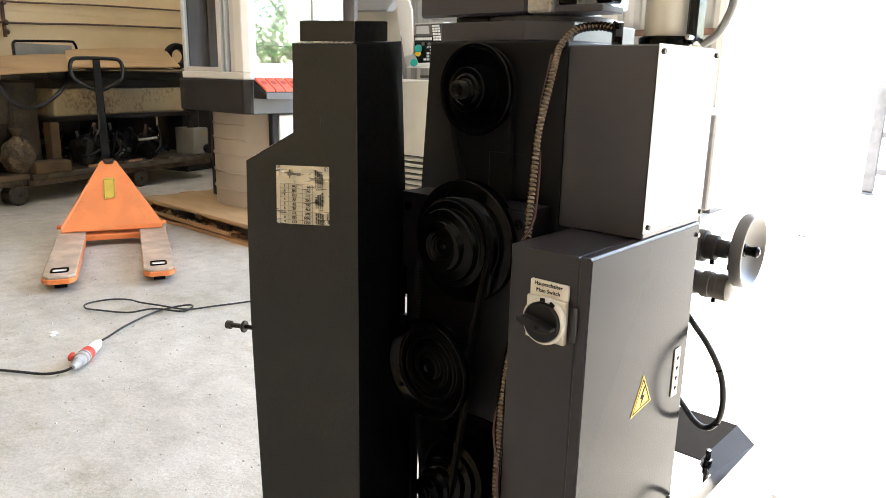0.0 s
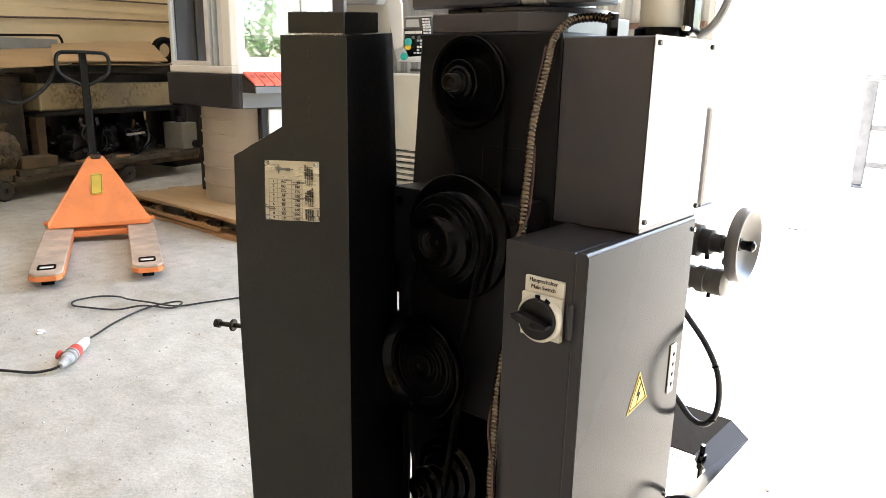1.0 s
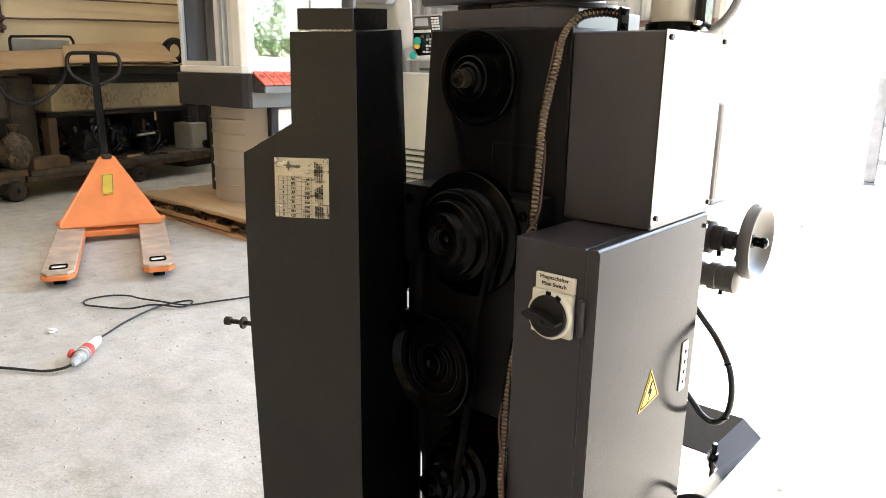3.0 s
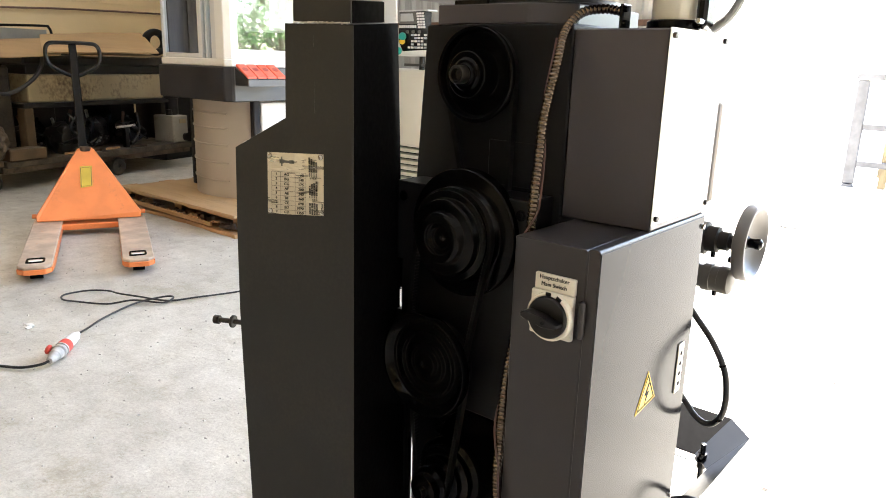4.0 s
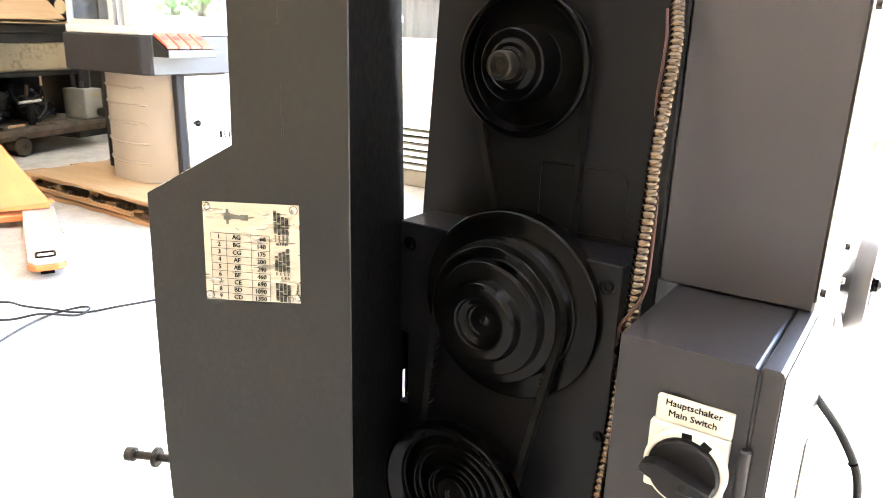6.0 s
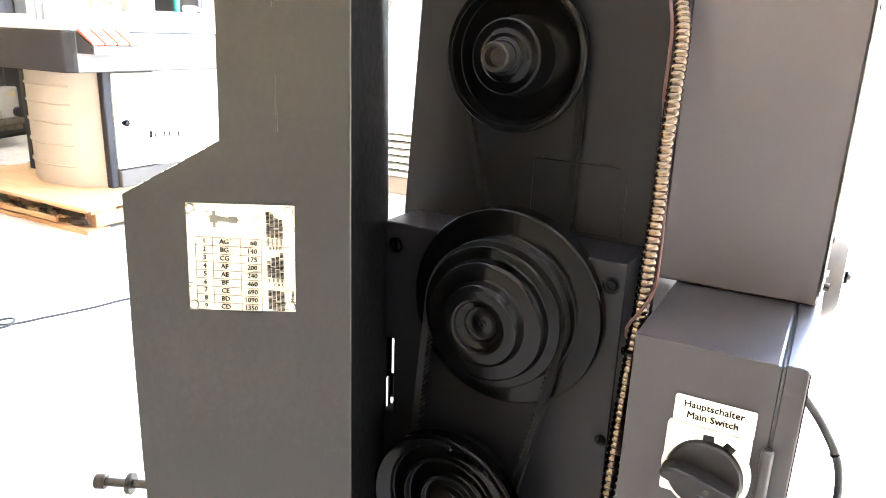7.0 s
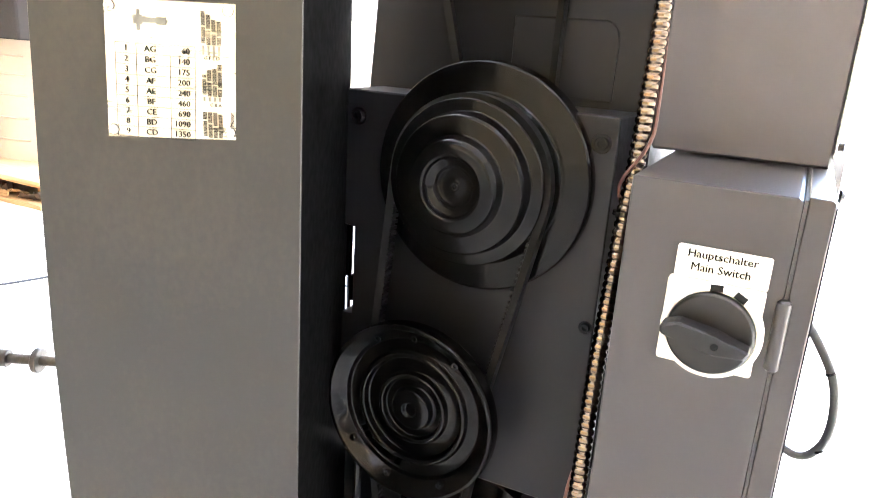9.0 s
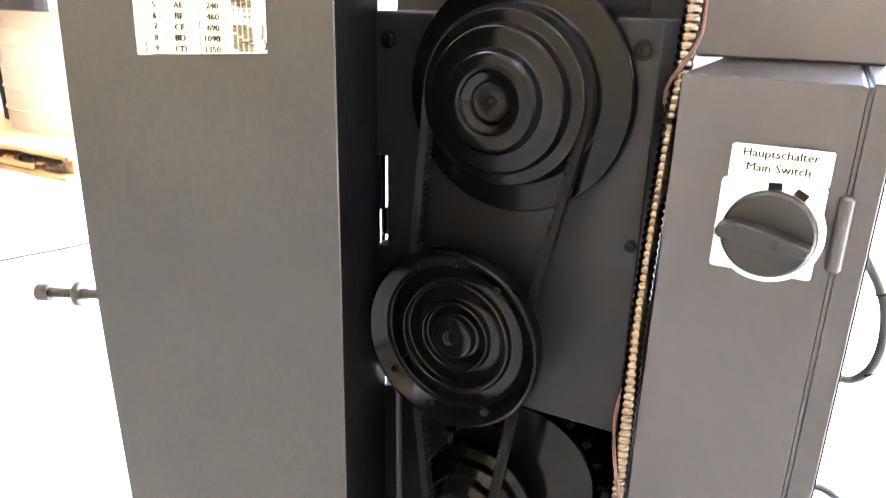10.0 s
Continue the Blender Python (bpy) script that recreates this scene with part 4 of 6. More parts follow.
zr0, dz = 0.9308, 0.00608
for k, (n_, ab, v) in enumerate(rows):
    sl = -0.1098 - 0.00012 * k
    zz = zr0 - dz * (k + 0.5)
    for text, off, al in ((str(n_), 0.0062, "CENTER"), (ab, 0.0205, "CENTER"), (str(v), 0.0440, "RIGHT")):
        words(text, 0.0050, fl(sl + off, zz), INK, "figure", sp, al)
for k in range(10):
    zz = zr0 - dz * k
    vp("chart_line", bar(-0.1098 - 0.00012 * k, -0.0627 - 0.00012 * k, zz - 0.00014, zz + 0.00014, bmesh.new()), INK, under=sp)
for off in (0.0, 0.0124, 0.0324, 0.0471):
    vp("chart_line", prism([on_cover(s, -0.00190, z) for s, z in ((-0.10995 + off, zr0), (-0.10965 + off, zr0), (-0.11075 + off, zr0 - dz * 9), (-0.11105 + off, zr0 - dz * 9))], -NB * 0.00012), INK, under=sp)
bm = bmesh.new()
for z0, z1, tall in ((0.9325, 0.9514, 1), (0.9030, 0.9225, 0), (0.8785, 0.8940, 2)):
    for c in range(4):
        s0 = -0.0590 + 0.0031 * c
        top = z1 - (0.0018 * c if tall == 1 else 0.002 * (3 - c) if tall == 0 else 0)
        n_ = int((top - z0) / 0.0009)
        for k in range(n_):
            if (k * 7 + c * 3) % 11:
                bar(s0, s0 + 0.0024, z0 + 0.0009 * k, z0 + 0.0009 * k + 0.00066, bm)
tagged(vp("chart_pattern", bm, INK, under=sp), kind="stuff")
for c in range(4):
    for z0, z1 in ((0.9265, 0.9320), (0.9000, 0.9025)):
        vp("chart_shaft", bar(-0.0585 + 0.0031 * c, -0.0573 + 0.0031 * c, z0, z1, bmesh.new()), SOFTINK, under=sp)
words("G F E D", 0.0028, fl(-0.0530, 0.9248), INK, "figure", sp)
words("C B A", 0.0028, fl(-0.0512, 0.8978), INK, "figure", sp)
words("Motor", 0.0032, fl(-0.0415, 0.8900) @ Matrix.Rotation(radians(90), 4, "Z"), INK, "figure", sp)
bm = bmesh.new()
for s0, s1, z0, z1 in ((-0.0985, -0.0790, 0.9425, 0.9455), (-0.0965, -0.0945, 0.9380, 0.9500), (-0.0985, -0.0930, 0.9415, 0.9468), (-0.0850, -0.0790, 0.9418, 0.9462)):
    bar(s0, s1, z0, z1, bm)
vp("plate_emblem", bm, SOFTINK, under=sp)
for s, z in ((-0.1124, 0.9510), (-0.0432, 0.9520), (-0.0428, 0.8822), (-0.1136, 0.8796)):
    c = on_cover(s, -0.0013, z)
    vp("screw_ring", turned([(0.0030, 0), (0.0033, 0), (0.0033, 0.00015), (0.0030, 0.00015)], c, -NB, 20), DARKSTEEL, "", False, sp)
    vp("plate_screw", turned([(0, 0), (0.0031, 0), (0.0029, 0.0010), (0.0020, 0.0015), (0.0010, 0.0015), (0.0009, 0.0008), (0, 0.0008)], c, -NB, 20), STEEL, "", True, sp)
# runs and blisters in the cover's paint
for s, z0, z1 in ((-0.0505, 1.084, 1.098), (-0.0500, 1.006, 1.044)):
    vp("paint_run", tube([on_cover(s + 0.0004 * math.sin(k), 0.0001, z1 - (z1 - z0) * k / 10) for k in range(11)], lambda g, l=z1 - z0: 0.0003 + 0.0007 * (g / l) ** 2 * (1 if g < 0.93 * l else 0.6), 8), COVERGREY, "", True)
random.seed(21)
bm = bmesh.new()
for k in range(130):
    s, z = random.gauss(-0.036, 0.008), random.gauss(1.062, 0.010)
    if -0.062 < s < -0.004:
        c, r_ = on_cover(s, 0.0002, z), random.uniform(0.0006, 0.0014)
        turned([(r_, -0.0001), (r_ * 0.8, 0.00010), (r_ * 0.4, 0.00018), (0, 0.0002)], c, -NB, 8, bm)
tagged(vp("paint_blister", bm, COVERGREY, "", True), kind="stuff")

# bare worn edges of the cover
random.seed(33)
for a, b in (((-0.003, 0.0008, 1.1388), (-0.0775, 0.0008, 1.1388)), ((0.0, 0.0002, 1.111), (-0.088, 0.0002, 1.111)), ((-0.089, 0.0002, 0.9985), (-0.160, 0.0002, 0.9585))):
    n = 14
    for k in range(n):
        if random.random() < 0.5:
            t0, t1 = k / n, (k + random.uniform(0.3, 0.95)) / n
            p_, q_ = Vector(a).lerp(Vector(b), t0), Vector(a).lerp(Vector(b), t1)
            vp("worn_edge", tube([on_cover(*p_), on_cover(*p_.lerp(q_, 0.5)), on_cover(*q_)], random.uniform(0.00022, 0.0004), 6), BRIGHTWELD)

# ---- pallet truck ----
truck = thing("pallet_truck", "orange hand pallet truck with worn forks and upright black handle", "pallet truck", at=(-4.3, 1.8, 0))
T_AX = Vector((-0.903, 0.43, 0)).normalized()
T_SIDE = Vector((-T_AX.y, T_AX.x, 0))
M_T = Matrix.Translation((4.3, -1.8, 0)) @ Matrix(((T_AX.x, T_SIDE.x, 0, -3.69), (T_AX.y, T_SIDE.y, 0, 1.495), (0, 0, 1, 0), (0, 0, 0, 1)))


def tp(name, bm, material, label="", smooth=False, under=None):
    bmesh.ops.transform(bm, matrix=M_T, verts=bm.verts)
    return part(name, bm, material, under or truck, label, smooth)


for s in (-1, 1):
    c = s * 0.228
    fk = tp("fork", prism([(0.0, c - 0.045, 0.070), (0.0, c + 0.045, 0.070), (0.035, c + 0.074, 0.070), (1.12, c + 0.078, 0.070), (1.12, c - 0.078, 0.070), (0.035, c - 0.074, 0.070)], (0, 0, 0.016), bevel=0.004), FORK, "fork with paint worn to bare steel")
    for e in (-1, 1):
        tp("fork_skirt", prism([(x, c + e * 0.072 - 0.004, z) for x, z in ((0.032, 0.050), (0.20, 0.030), (1.12, 0.028), (1.12, 0.0695), (0.032, 0.0695))], (0, 0.008, 0), bevel=0.001), ORANGE, under=fk)
    tp("fork_tip", prism([(-0.004, c - 0.046, 0.045), (-0.004, c + 0.046, 0.045), (0.03, c + 0.075, 0.045), (0.03, c - 0.075, 0.045)], (0, 0, 0.0245), bevel=0.003), ORANGE, under=fk)
    slot = [Vector((0.105 + 0.036 * dx, c + 0.036 * dy, 0.0875)) for dx, dy in ((-1, -0.8), (-1, 0.8), (-0.6, 1), (0.6, 1), (1, 0.8), (1, -0.8), (0.6, -1), (-0.6, -1))]
    tp("slot_ring", tube(smooth_line(slot + slot[:1], 4), 0.0055, 8), BLACK, "", True, fk)
    tp("tip_roller", rod((0.100, c - 0.028, 0.0225), (0.100, c + 0.028, 0.0225), 0.0222, n=20), BLACK, "", True, fk)
    tp("slot_roller", rod((0.105, c - 0.026, 0.076), (0.105, c + 0.026, 0.076), 0.0135, n=16), WHITEPLASTIC, "", True, fk)
tp("cross_beam", box(0.985, 1.12, -0.25, 0.25, 0.035, 0.0695, 0.004), ORANGE)
mast = tp("mast", prism([(1.0, -0.285, 0.090), (1.0, 0.285, 0.090), (1.0, 0.285, 0.125), (1.27, 0.050, 0.475), (1.28, 0.030, 0.488), (1.28, -0.030, 0.488), (1.27, -0.050, 0.475), (1.0, -0.285, 0.125)], (0.03, 0, 0.004), bevel=0.004), ORANGE, "triangular orange front plate")
for s in (-1, 1):
    tp("axle_stub", rod((1.06, s * 0.285, 0.115), (1.06, s * 0.31, 0.115), 0.013, n=14), ORANGE, under=mast)
    tp("steer_wheel", rod((1.36, s * 0.075 - 0.025, 0.09), (1.36, s * 0.075 + 0.025, 0.09), 0.09, n=28, chamfer=0.006), BLACK, "", True)
tp("pump", rod((1.36, 0, 0.185), (1.36, 0, 0.40), 0.055, n=24, chamfer=0.006), DARKSTEEL, "", True)
tp("pump_block", box(1.29, 1.43, -0.075, 0.075, 0.12, 0.20, 0.01), DARKSTEEL)
tp("cap", rod((1.285, 0, 0.47), (1.285, 0, 0.50), 0.032, n=20, chamfer=0.004), WOOD_DARK, "", True)
slope = (0.475 - 0.125) / 0.27
tp("sticker", prism([(1.0 + (z - 0.125) / slope - 0.0025, y, z) for y, z in ((-0.026, 0.275), (0.040, 0.268), (0.038, 0.385), (-0.030, 0.388))], (-0.0012, 0, 0.001)), OCHRE, "yellow data sticker", under=mast)
tp("sticker_frame", tube([Vector((1.0 + (z - 0.125) / slope - 0.0045, y, z)) for y, z in ((-0.021, 0.281), (0.035, 0.275), (0.033, 0.378), (-0.025, 0.381))], 0.0015, 6, None, True), STAINED, under=mast)
tp("handle_shaft", prism([(1.290, -0.014, 0.46), (1.290, 0.038, 0.46), (1.305, 0.0415, 1.112), (1.305, -0.0015, 1.112)], (0.035, 0, 0), bevel=0.006), DARKSTEEL)
ring = [(-0.015, 0.925), (-0.06, 0.945), (-0.125, 0.985), (-0.146, 1.03), (-0.146, 1.08), (-0.128, 1.112), (-0.08, 1.12), (0.08, 1.12), (0.128, 1.112), (0.146, 1.08), (0.146, 1.03), (0.125, 0.985), (0.06, 0.945), (0.015, 0.925)]
tp("handle_loop", tube(smooth_line([(1.32, y + 0.020, z) for y, z in ring], 6), 0.0122, 12), DARKSTEEL, "", True)

# ---- power lead and plug on the floor ----
def coords(rows_):
    return [(x, y, z) for x, y, z in rows_]


lead = thing("power_lead", "black power lead lying in a loose loop on the floor", "cable", at=(-3.1, 1.3, 0))
bm = tube(smooth_line(coords([(-2.952, 1.1135, 0.0265), (-3.03, 1.19, 0.012), (-3.095, 1.276, 0.010), (-3.16, 1.40, 0.010), (-3.19, 1.50, 0.010), (-3.16, 1.60, 0.016), (-3.115, 1.605, 0.018), (-3.11, 1.55, 0.010), (-3.19, 1.46, 0.024), (-3.26, 1.375, 0.010), (-3.38, 1.30, 0.010), (-3.45, 1.27, 0.010), (-3.505, 1.30, 0.012), (-3.50, 1.40, 0.010), (-3.43, 1.46, 0.012), (-3.32, 1.46, 0.024), (-3.22, 1.50, 0.024), (-3.12, 1.58, 0.010), (-3.07, 1.70, 0.010), (-3.02, 1.84, 0.010), (-2.98, 2.0, 0.010), (-2.85, 2.2, 0.010), (-2.5, 2.45, 0.010), (-1.9, 2.4, 0.010), (-1.3, 1.9, 0.010), (-1.05, 1.5, 0.010)]), 8), 0.0042, 10)
bmesh.ops.translate(bm, verts=bm.verts, vec=(3.1, -1.3, 0))
part("sheath", bm, CABLE, lead, "", True)
lead2 = thing("supply_lead", "black supply lead running along the floor from the socket", "cable", at=(-2.9, 0.8, 0))
bm = tube(smooth_line(coords([(-2.7655, 0.9355, 0.028), (-2.775, 0.905, 0.020), (-2.82, 0.86, 0.011), (-2.90, 0.81, 0.010), (-2.99, 0.75, 0.010), (-3.15, 0.62, 0.010), (-3.4, 0.3, 0.010), (-3.7, -0.4, 0.010)]), 8), 0.0050, 10)
bmesh.ops.translate(bm, verts=bm.verts, vec=(2.9, -0.8, 0))
part("sheath", bm, CABLE, lead2, "", True)
plug = thing("plug_coupler", "red and grey five-pin power plug joined to its socket", "power plug", at=(-2.87, 1.04, 0))
pa, pb = Vector((-2.765, 0.935, 0.028)), Vector((-2.99, 1.15, 0.026))
pd = (pb - pa).normalized()
po = Vector((2.87, -1.04, 0))
part("socket", turned([(0, 0), (0.010, 0), (0.013, 0.006), (0.016, 0.02), (0.018, 0.04), (0.0215, 0.045), (0.0225, 0.075), (0.0270, 0.08), (0.0270, 0.088), (0.0235, 0.090), (0.0235, 0.100), (0.0270, 0.102), (0.0270, 0.108), (0, 0.108)], pa + po, pd, 28), SOCKETGREY, plug, "", True)
part("collar", turned([(0.0, 0.110), (0.0258, 0.110), (0.0265, 0.114), (0.0250, 0.150), (0.0, 0.150)], pa + po, pd, 28), REDPLASTIC, plug, "red plug collar", True)
part("plug_body", turned([(0, 0.1505), (0.0225, 0.1505), (0.0210, 0.20), (0.0180, 0.235), (0.0125, 0.242), (0.0095, 0.262), (0, 0.262)], pa + po, pd, 28), WHITEPLASTIC, plug, "pale plug body", True)
cap_c = pa + po + pd * 0.085 + Vector((-0.020, -0.021, 0.006))
part("socket_cap", rod(cap_c, cap_c + Vector((-0.010, -0.009, 0.005)), 0.0175, n=22, chamfer=0.004), REDPLASTIC, plug, "red flip cap", True)
scrap = thing("paper_scrap", "crumpled white paper scrap on the floor", "litter", at=(-3.22, 1.04, 0))
bm = bmesh.new()
bmesh.ops.create_icosphere(bm, subdivisions=2, radius=0.022)
for v in bm.verts:
    v.co = Vector((v.co.x * 1.3, v.co.y, v.co.z * 0.5)) * (0.75 + 0.5 * noise.noise(v.co * 60))
    v.co.z = max(v.co.z + 0.008, 0.0005)
part("crumple", bm, WHITEPLASTIC, scrap)

# ---- small machining centre on its pallet ----
pal = thing("wooden_pallet", "weathered wooden pallet with a plywood top", "pallet", at=(-4.7, 3.0, 0))


def lp(name, bm, material, label="", smooth=False, under=None):
    bmesh.ops.translate(bm, verts=bm.verts, vec=(4.7, -3.0, 0))
    return part(name, bm, material, under or pal, label, smooth)


PX0, PX1, PY0, PY1 = -5.42, -3.92, 2.50, 3.9
lp("plywood_top", box(PX0 + 0.1, PX1, PY0 - 0.02, PY1, 0.122, 0.14, 0.002), PLYTOP)
random.seed(4)


def ragged(x0, x1, y0, y1, z0, z1, n=14, rag=0.02):
    """A board with a splintered long edge."""
    edge_ = [(x0 + (x1 - x0) * k / n, y0 + random.uniform(-rag, rag), z0) for k in range(n + 1)]
    return prism(edge_ + [(x1, y1, z0), (x0, y1, z0)], (0, 0, z1 - z0))


for k in range(5):
    y = PY0 + 0.03 + k * 0.30
    lp("deck_board", ragged(PX0 - 0.03, PX1 - 0.02, y, y + 0.14, 0.098, 0.1215), WOOD)
for k in range(3):
    x = PX0 + 0.02 + k * 0.68
    lp("stringer", box(x, x + 0.09, PY0 + 0.05, PY1 - 0.05, 0.0225, 0.0975, 0.003), WOOD)
for k in range(3):
    y = PY0 - 0.02 + k * 0.55
    lp("bottom_board", ragged(PX0 - 0.02, PX1 + 0.01, y, y + 0.12, 0.0, 0.022, 16, 0.012), WOOD)
# broken boards and splinters along the front edge
for k in range(15):
    x = PX0 + 0.02 + k * 0.098 + random.uniform(-0.02, 0.02)
    w = random.uniform(0.06, 0.17)
    z0, z1 = random.uniform(0.024, 0.05), random.uniform(0.06, 0.096)
    y = PY0 + random.uniform(-0.015, 0.03)
    lp("splinter", prism([(x, y, z0), (x + w, y + random.uniform(-0.02, 0.02), z0 + random.uniform(-0.001, 0.02)), (x + w * 0.8, y, z1), (x + w * 0.45, y, z1 - 0.015), (x + w * 0.2, y, z1 - 0.004)], (0, random.uniform(0.01, 0.03), 0)), WOOD if k % 3 == 0 else WOOD_DARK)
lp("loose_slat", prism([(PX0 + 0.15, PY0 - 0.035, 0.046), (PX1 - 0.25, PY0 - 0.03, 0.036), (PX1 - 0.25, PY0 - 0.03, 0.062), (PX0 + 0.15, PY0 - 0.035, 0.068)], (0, 0.014, 0)), WOOD)

cnc = thing("machining_centre", "cream and charcoal enclosed machining centre with glazed hood", "machine tool", at=(-4.6, 3.2, 0.14))


def np_(name, bm, material, label="", smooth=False, under=None):
    bmesh.ops.translate(bm, verts=bm.verts, vec=(4.6, -3.2, -0.14))
    return part(name, bm, material, under or cnc, label, smooth)


# bowed front between two posts
arc = []
for k in range(29):
    t = k / 28
    x = -5.08 + 0.81 * t
    arc.append((x, 3.0 - 0.115 * t - 0.19 * math.sin(math.pi * t) ** 0.8))
bm = bmesh.new()
prism([(x, y, 0.1405) for x, y in arc] + [(-4.27, 3.2, 0.1405), (-5.08, 3.2, 0.1405)], (0, 0, 0.66), bm)
bow = np_("bowed_front", bm, BEIGE, "bowed beige sheet front with pressed ribs", True)
for z in (0.255, 0.375, 0.495, 0.605, 0.705):
    pts = [Vector((x, y - 0.003, z)) for x, y in arc[5:24]]
    np_("pressed_rib", tube(pts, 0.0055, 8), BEIGE, "", True, bow)
np_("post", box(-4.268, -4.222, 2.865, 2.915, 0.1405, 0.80, 0.006), TRAYGREY)
np_("post", box(-5.125, -5.083, 2.945, 2.99, 0.1405, 0.80, 0.006), TRAYGREY)
side = np_("side_body", box(-5.08, -4.215, 3.205, 3.92, 0.1405, 0.80, 0.01), WHITE)
sd = np_("side_door", box(-4.262, -4.212, 2.918, 3.75, 0.245, 0.785, 0.006), WHITE, "white side door with a black knob")
np_("plinth", box(-4.262, -4.20, 2.918, 4.0, 0.1405, 0.238, 0.004), GREYPOST)
np_("door_knob", turned([(0, 0), (0.008, 0), (0.008, 0.02), (0.018, 0.022), (0.020, 0.035), (0.014, 0.043), (0, 0.045)], (-4.212, 2.965, 0.51), (1, 0, 0), 20), BLACK, "", True, sd)
for k in range(7):
    np_("print_bar", box(-4.2117, -4.2110, 3.14 + 0.035 * k, 3.150 + 0.035 * k + 0.010 * (k == 0), 0.405 - 0.002 * k, 0.445 - 0.003 * k), INK, under=sd)
np_("round_vent", turned([(0.15, 0), (0.15, 0.05), (0.14, 0.056), (0.115, 0.056), (0.11, 0.02), (0.04, 0.02), (0.04, 0.03), (0, 0.03)], (-4.212, 3.50, 0.345), (1, 0, 0), 36), PLUGGREY, "", True, sd)
# charcoal tray with red bins
tray = np_("tray", prism([(-4.90, 2.60, 0.80), (-4.15, 2.60, 0.80), (-4.11, 2.64, 0.80), (-4.11, 3.9, 0.80), (-5.2, 3.9, 0.80), (-5.2, 2.95, 0.80)], (0, 0, 0.21), bevel=0.008), TRAYGREY, "charcoal coolant tray")
# thin plate that puts the door light into the flank's colour
np_("tray_side", box(-4.1098, -4.1060, 2.650, 3.895, 0.804, 1.006, 0.001), TRAY_LIT, "tray flank coloured paler for the door light", False, tray)
np_("bin_bracket", prism([(-4.1055, 2.655, 0.90), (-3.985, 2.655, 0.90), (-3.985, 2.655, 0.935), (-4.1055, 2.655, 1.005)], (0, 0.30, 0)), TRAYGREY, "", False, tray)
np_("bin_lip", box(-3.984, -3.972, 2.655, 2.955, 0.897, 0.940, 0.002), TRAY_LIT, "", False, tray)
for k in range(4):
    y0 = 2.660 + 0.0735 * k
    bn = np_("bin", prism([(-4.105, y0, 1.0095), (-3.986, y0, 0.942), (-3.986, y0, 0.956), (-4.105, y0, 1.028)], (0, 0.067, 0), bevel=0.003), RED, "red plastic tool bin", False, tray)
    np_("finger_hole", turned([(0, 0), (0.020, 0), (0.020, 0.0015), (0, 0.0015)], (-4.055, y0 + 0.0335, 0.9975), (0.52, 0, 0.86), 18), REDDARK, "", False, bn)
# glazed hood
np_("hood_sill", prism([(-4.88, 2.615, 1.0105), (-4.16, 2.615, 1.0105), (-4.125, 2.65, 1.0105), (-4.125, 3.88, 1.0105), (-5.18, 3.88, 1.0105), (-5.18, 2.965, 1.0105)], (0, 0, 0.045), bevel=0.004), WHITE)
np_("corner_pillar", prism([(-4.245, 2.617, 1.0558), (-4.16, 2.617, 1.0558), (-4.127, 2.65, 1.0558), (-4.127, 2.680, 1.0558), (-4.165, 2.680, 1.0558), (-4.245, 2.66, 1.0558)], (0, 0, 0.85), bevel=0.004), WHITE, "white corner pillar")
fw = np_("front_window", box(-4.875, -4.845, 2.625, 2.655, 1.0558, 1.90, 0.003), ALU, "pale aluminium front window frame")
for x0, x1 in ((-4.445, -4.40), (-4.36, -4.345), (-4.30, -4.247)):
    np_("mullion", box(x0, x1, 2.623, 2.655, 1.0558, 1.90, 0.003), ALU, "", False, fw)
np_("rail", box(-4.844, -4.446, 2.627, 2.655, 1.0558, 1.085, 0.002), ALU, "", False, fw)
np_("pane", box(-4.844, -4.446, 2.638, 2.642, 1.0855, 1.90), GLASS, "", False, fw)
np_("pane", box(-4.399, -4.301, 2.638, 2.642, 1.0558, 1.90), GLASS, "", False, fw)
swi = np_("side_window", box(-4.16, -4.13, 2.6805, 2.700, 1.0558, 1.90, 0.003), WHITE, "white side window frame")
np_("frame_bar", box(-4.16, -4.13, 3.15, 3.18, 1.0558, 1.90, 0.003), WHITE, "", False, swi)
np_("frame_rail", box(-4.16, -4.13, 2.7005, 3.1495, 1.0558, 1.115, 0.003), WHITE, "", False, swi)
np_("pane", box(-4.148, -4.144, 2.7005, 3.1495, 1.1155, 1.90), BRIGHTGLASS, "", False, swi)
np_("side_sheet", box(-4.16, -4.13, 3.1805, 3.88, 1.0558, 1.128, 0.003), WHITE, "", False, swi)
np_("hood_flank", prism([(-4.876, 2.660, 1.0558), (-4.862, 2.672, 1.0558), (-5.160, 2.992, 1.0558), (-5.174, 2.980, 1.0558)], (0, 0, 0.844)), HOODDARK)
np_("hood_back", box(-5.18, -4.45, 3.80, 3.83, 1.0558, 1.90), HOODDARK)
np_("hood_inner", box(-5.17, -5.14, 2.99, 3.79, 1.0558, 1.90), HOODDARK)
np_("hood_roof", box(-5.18, -4.13, 2.63, 3.88, 1.9005, 1.93), WHITE)
np_("spindle_head", box(-4.80, -4.50, 3.2, 3.75, 1.25, 1.88, 0.02), CREAMPAINT)

# ---- second machine behind ----
m2 = thing("large_machining_centre", "large cream machining centre with a control desk and louvred base", "machine tool", at=(-4.15, 4.2, 0), turn=radians(15))


def m2p(name, bm, material, label="", smooth=False, under=None):
    bmesh.ops.translate(bm, verts=bm.verts, vec=(4.15, -4.2, 0))
    return part(name, bm, material, under or m2, label, smooth)


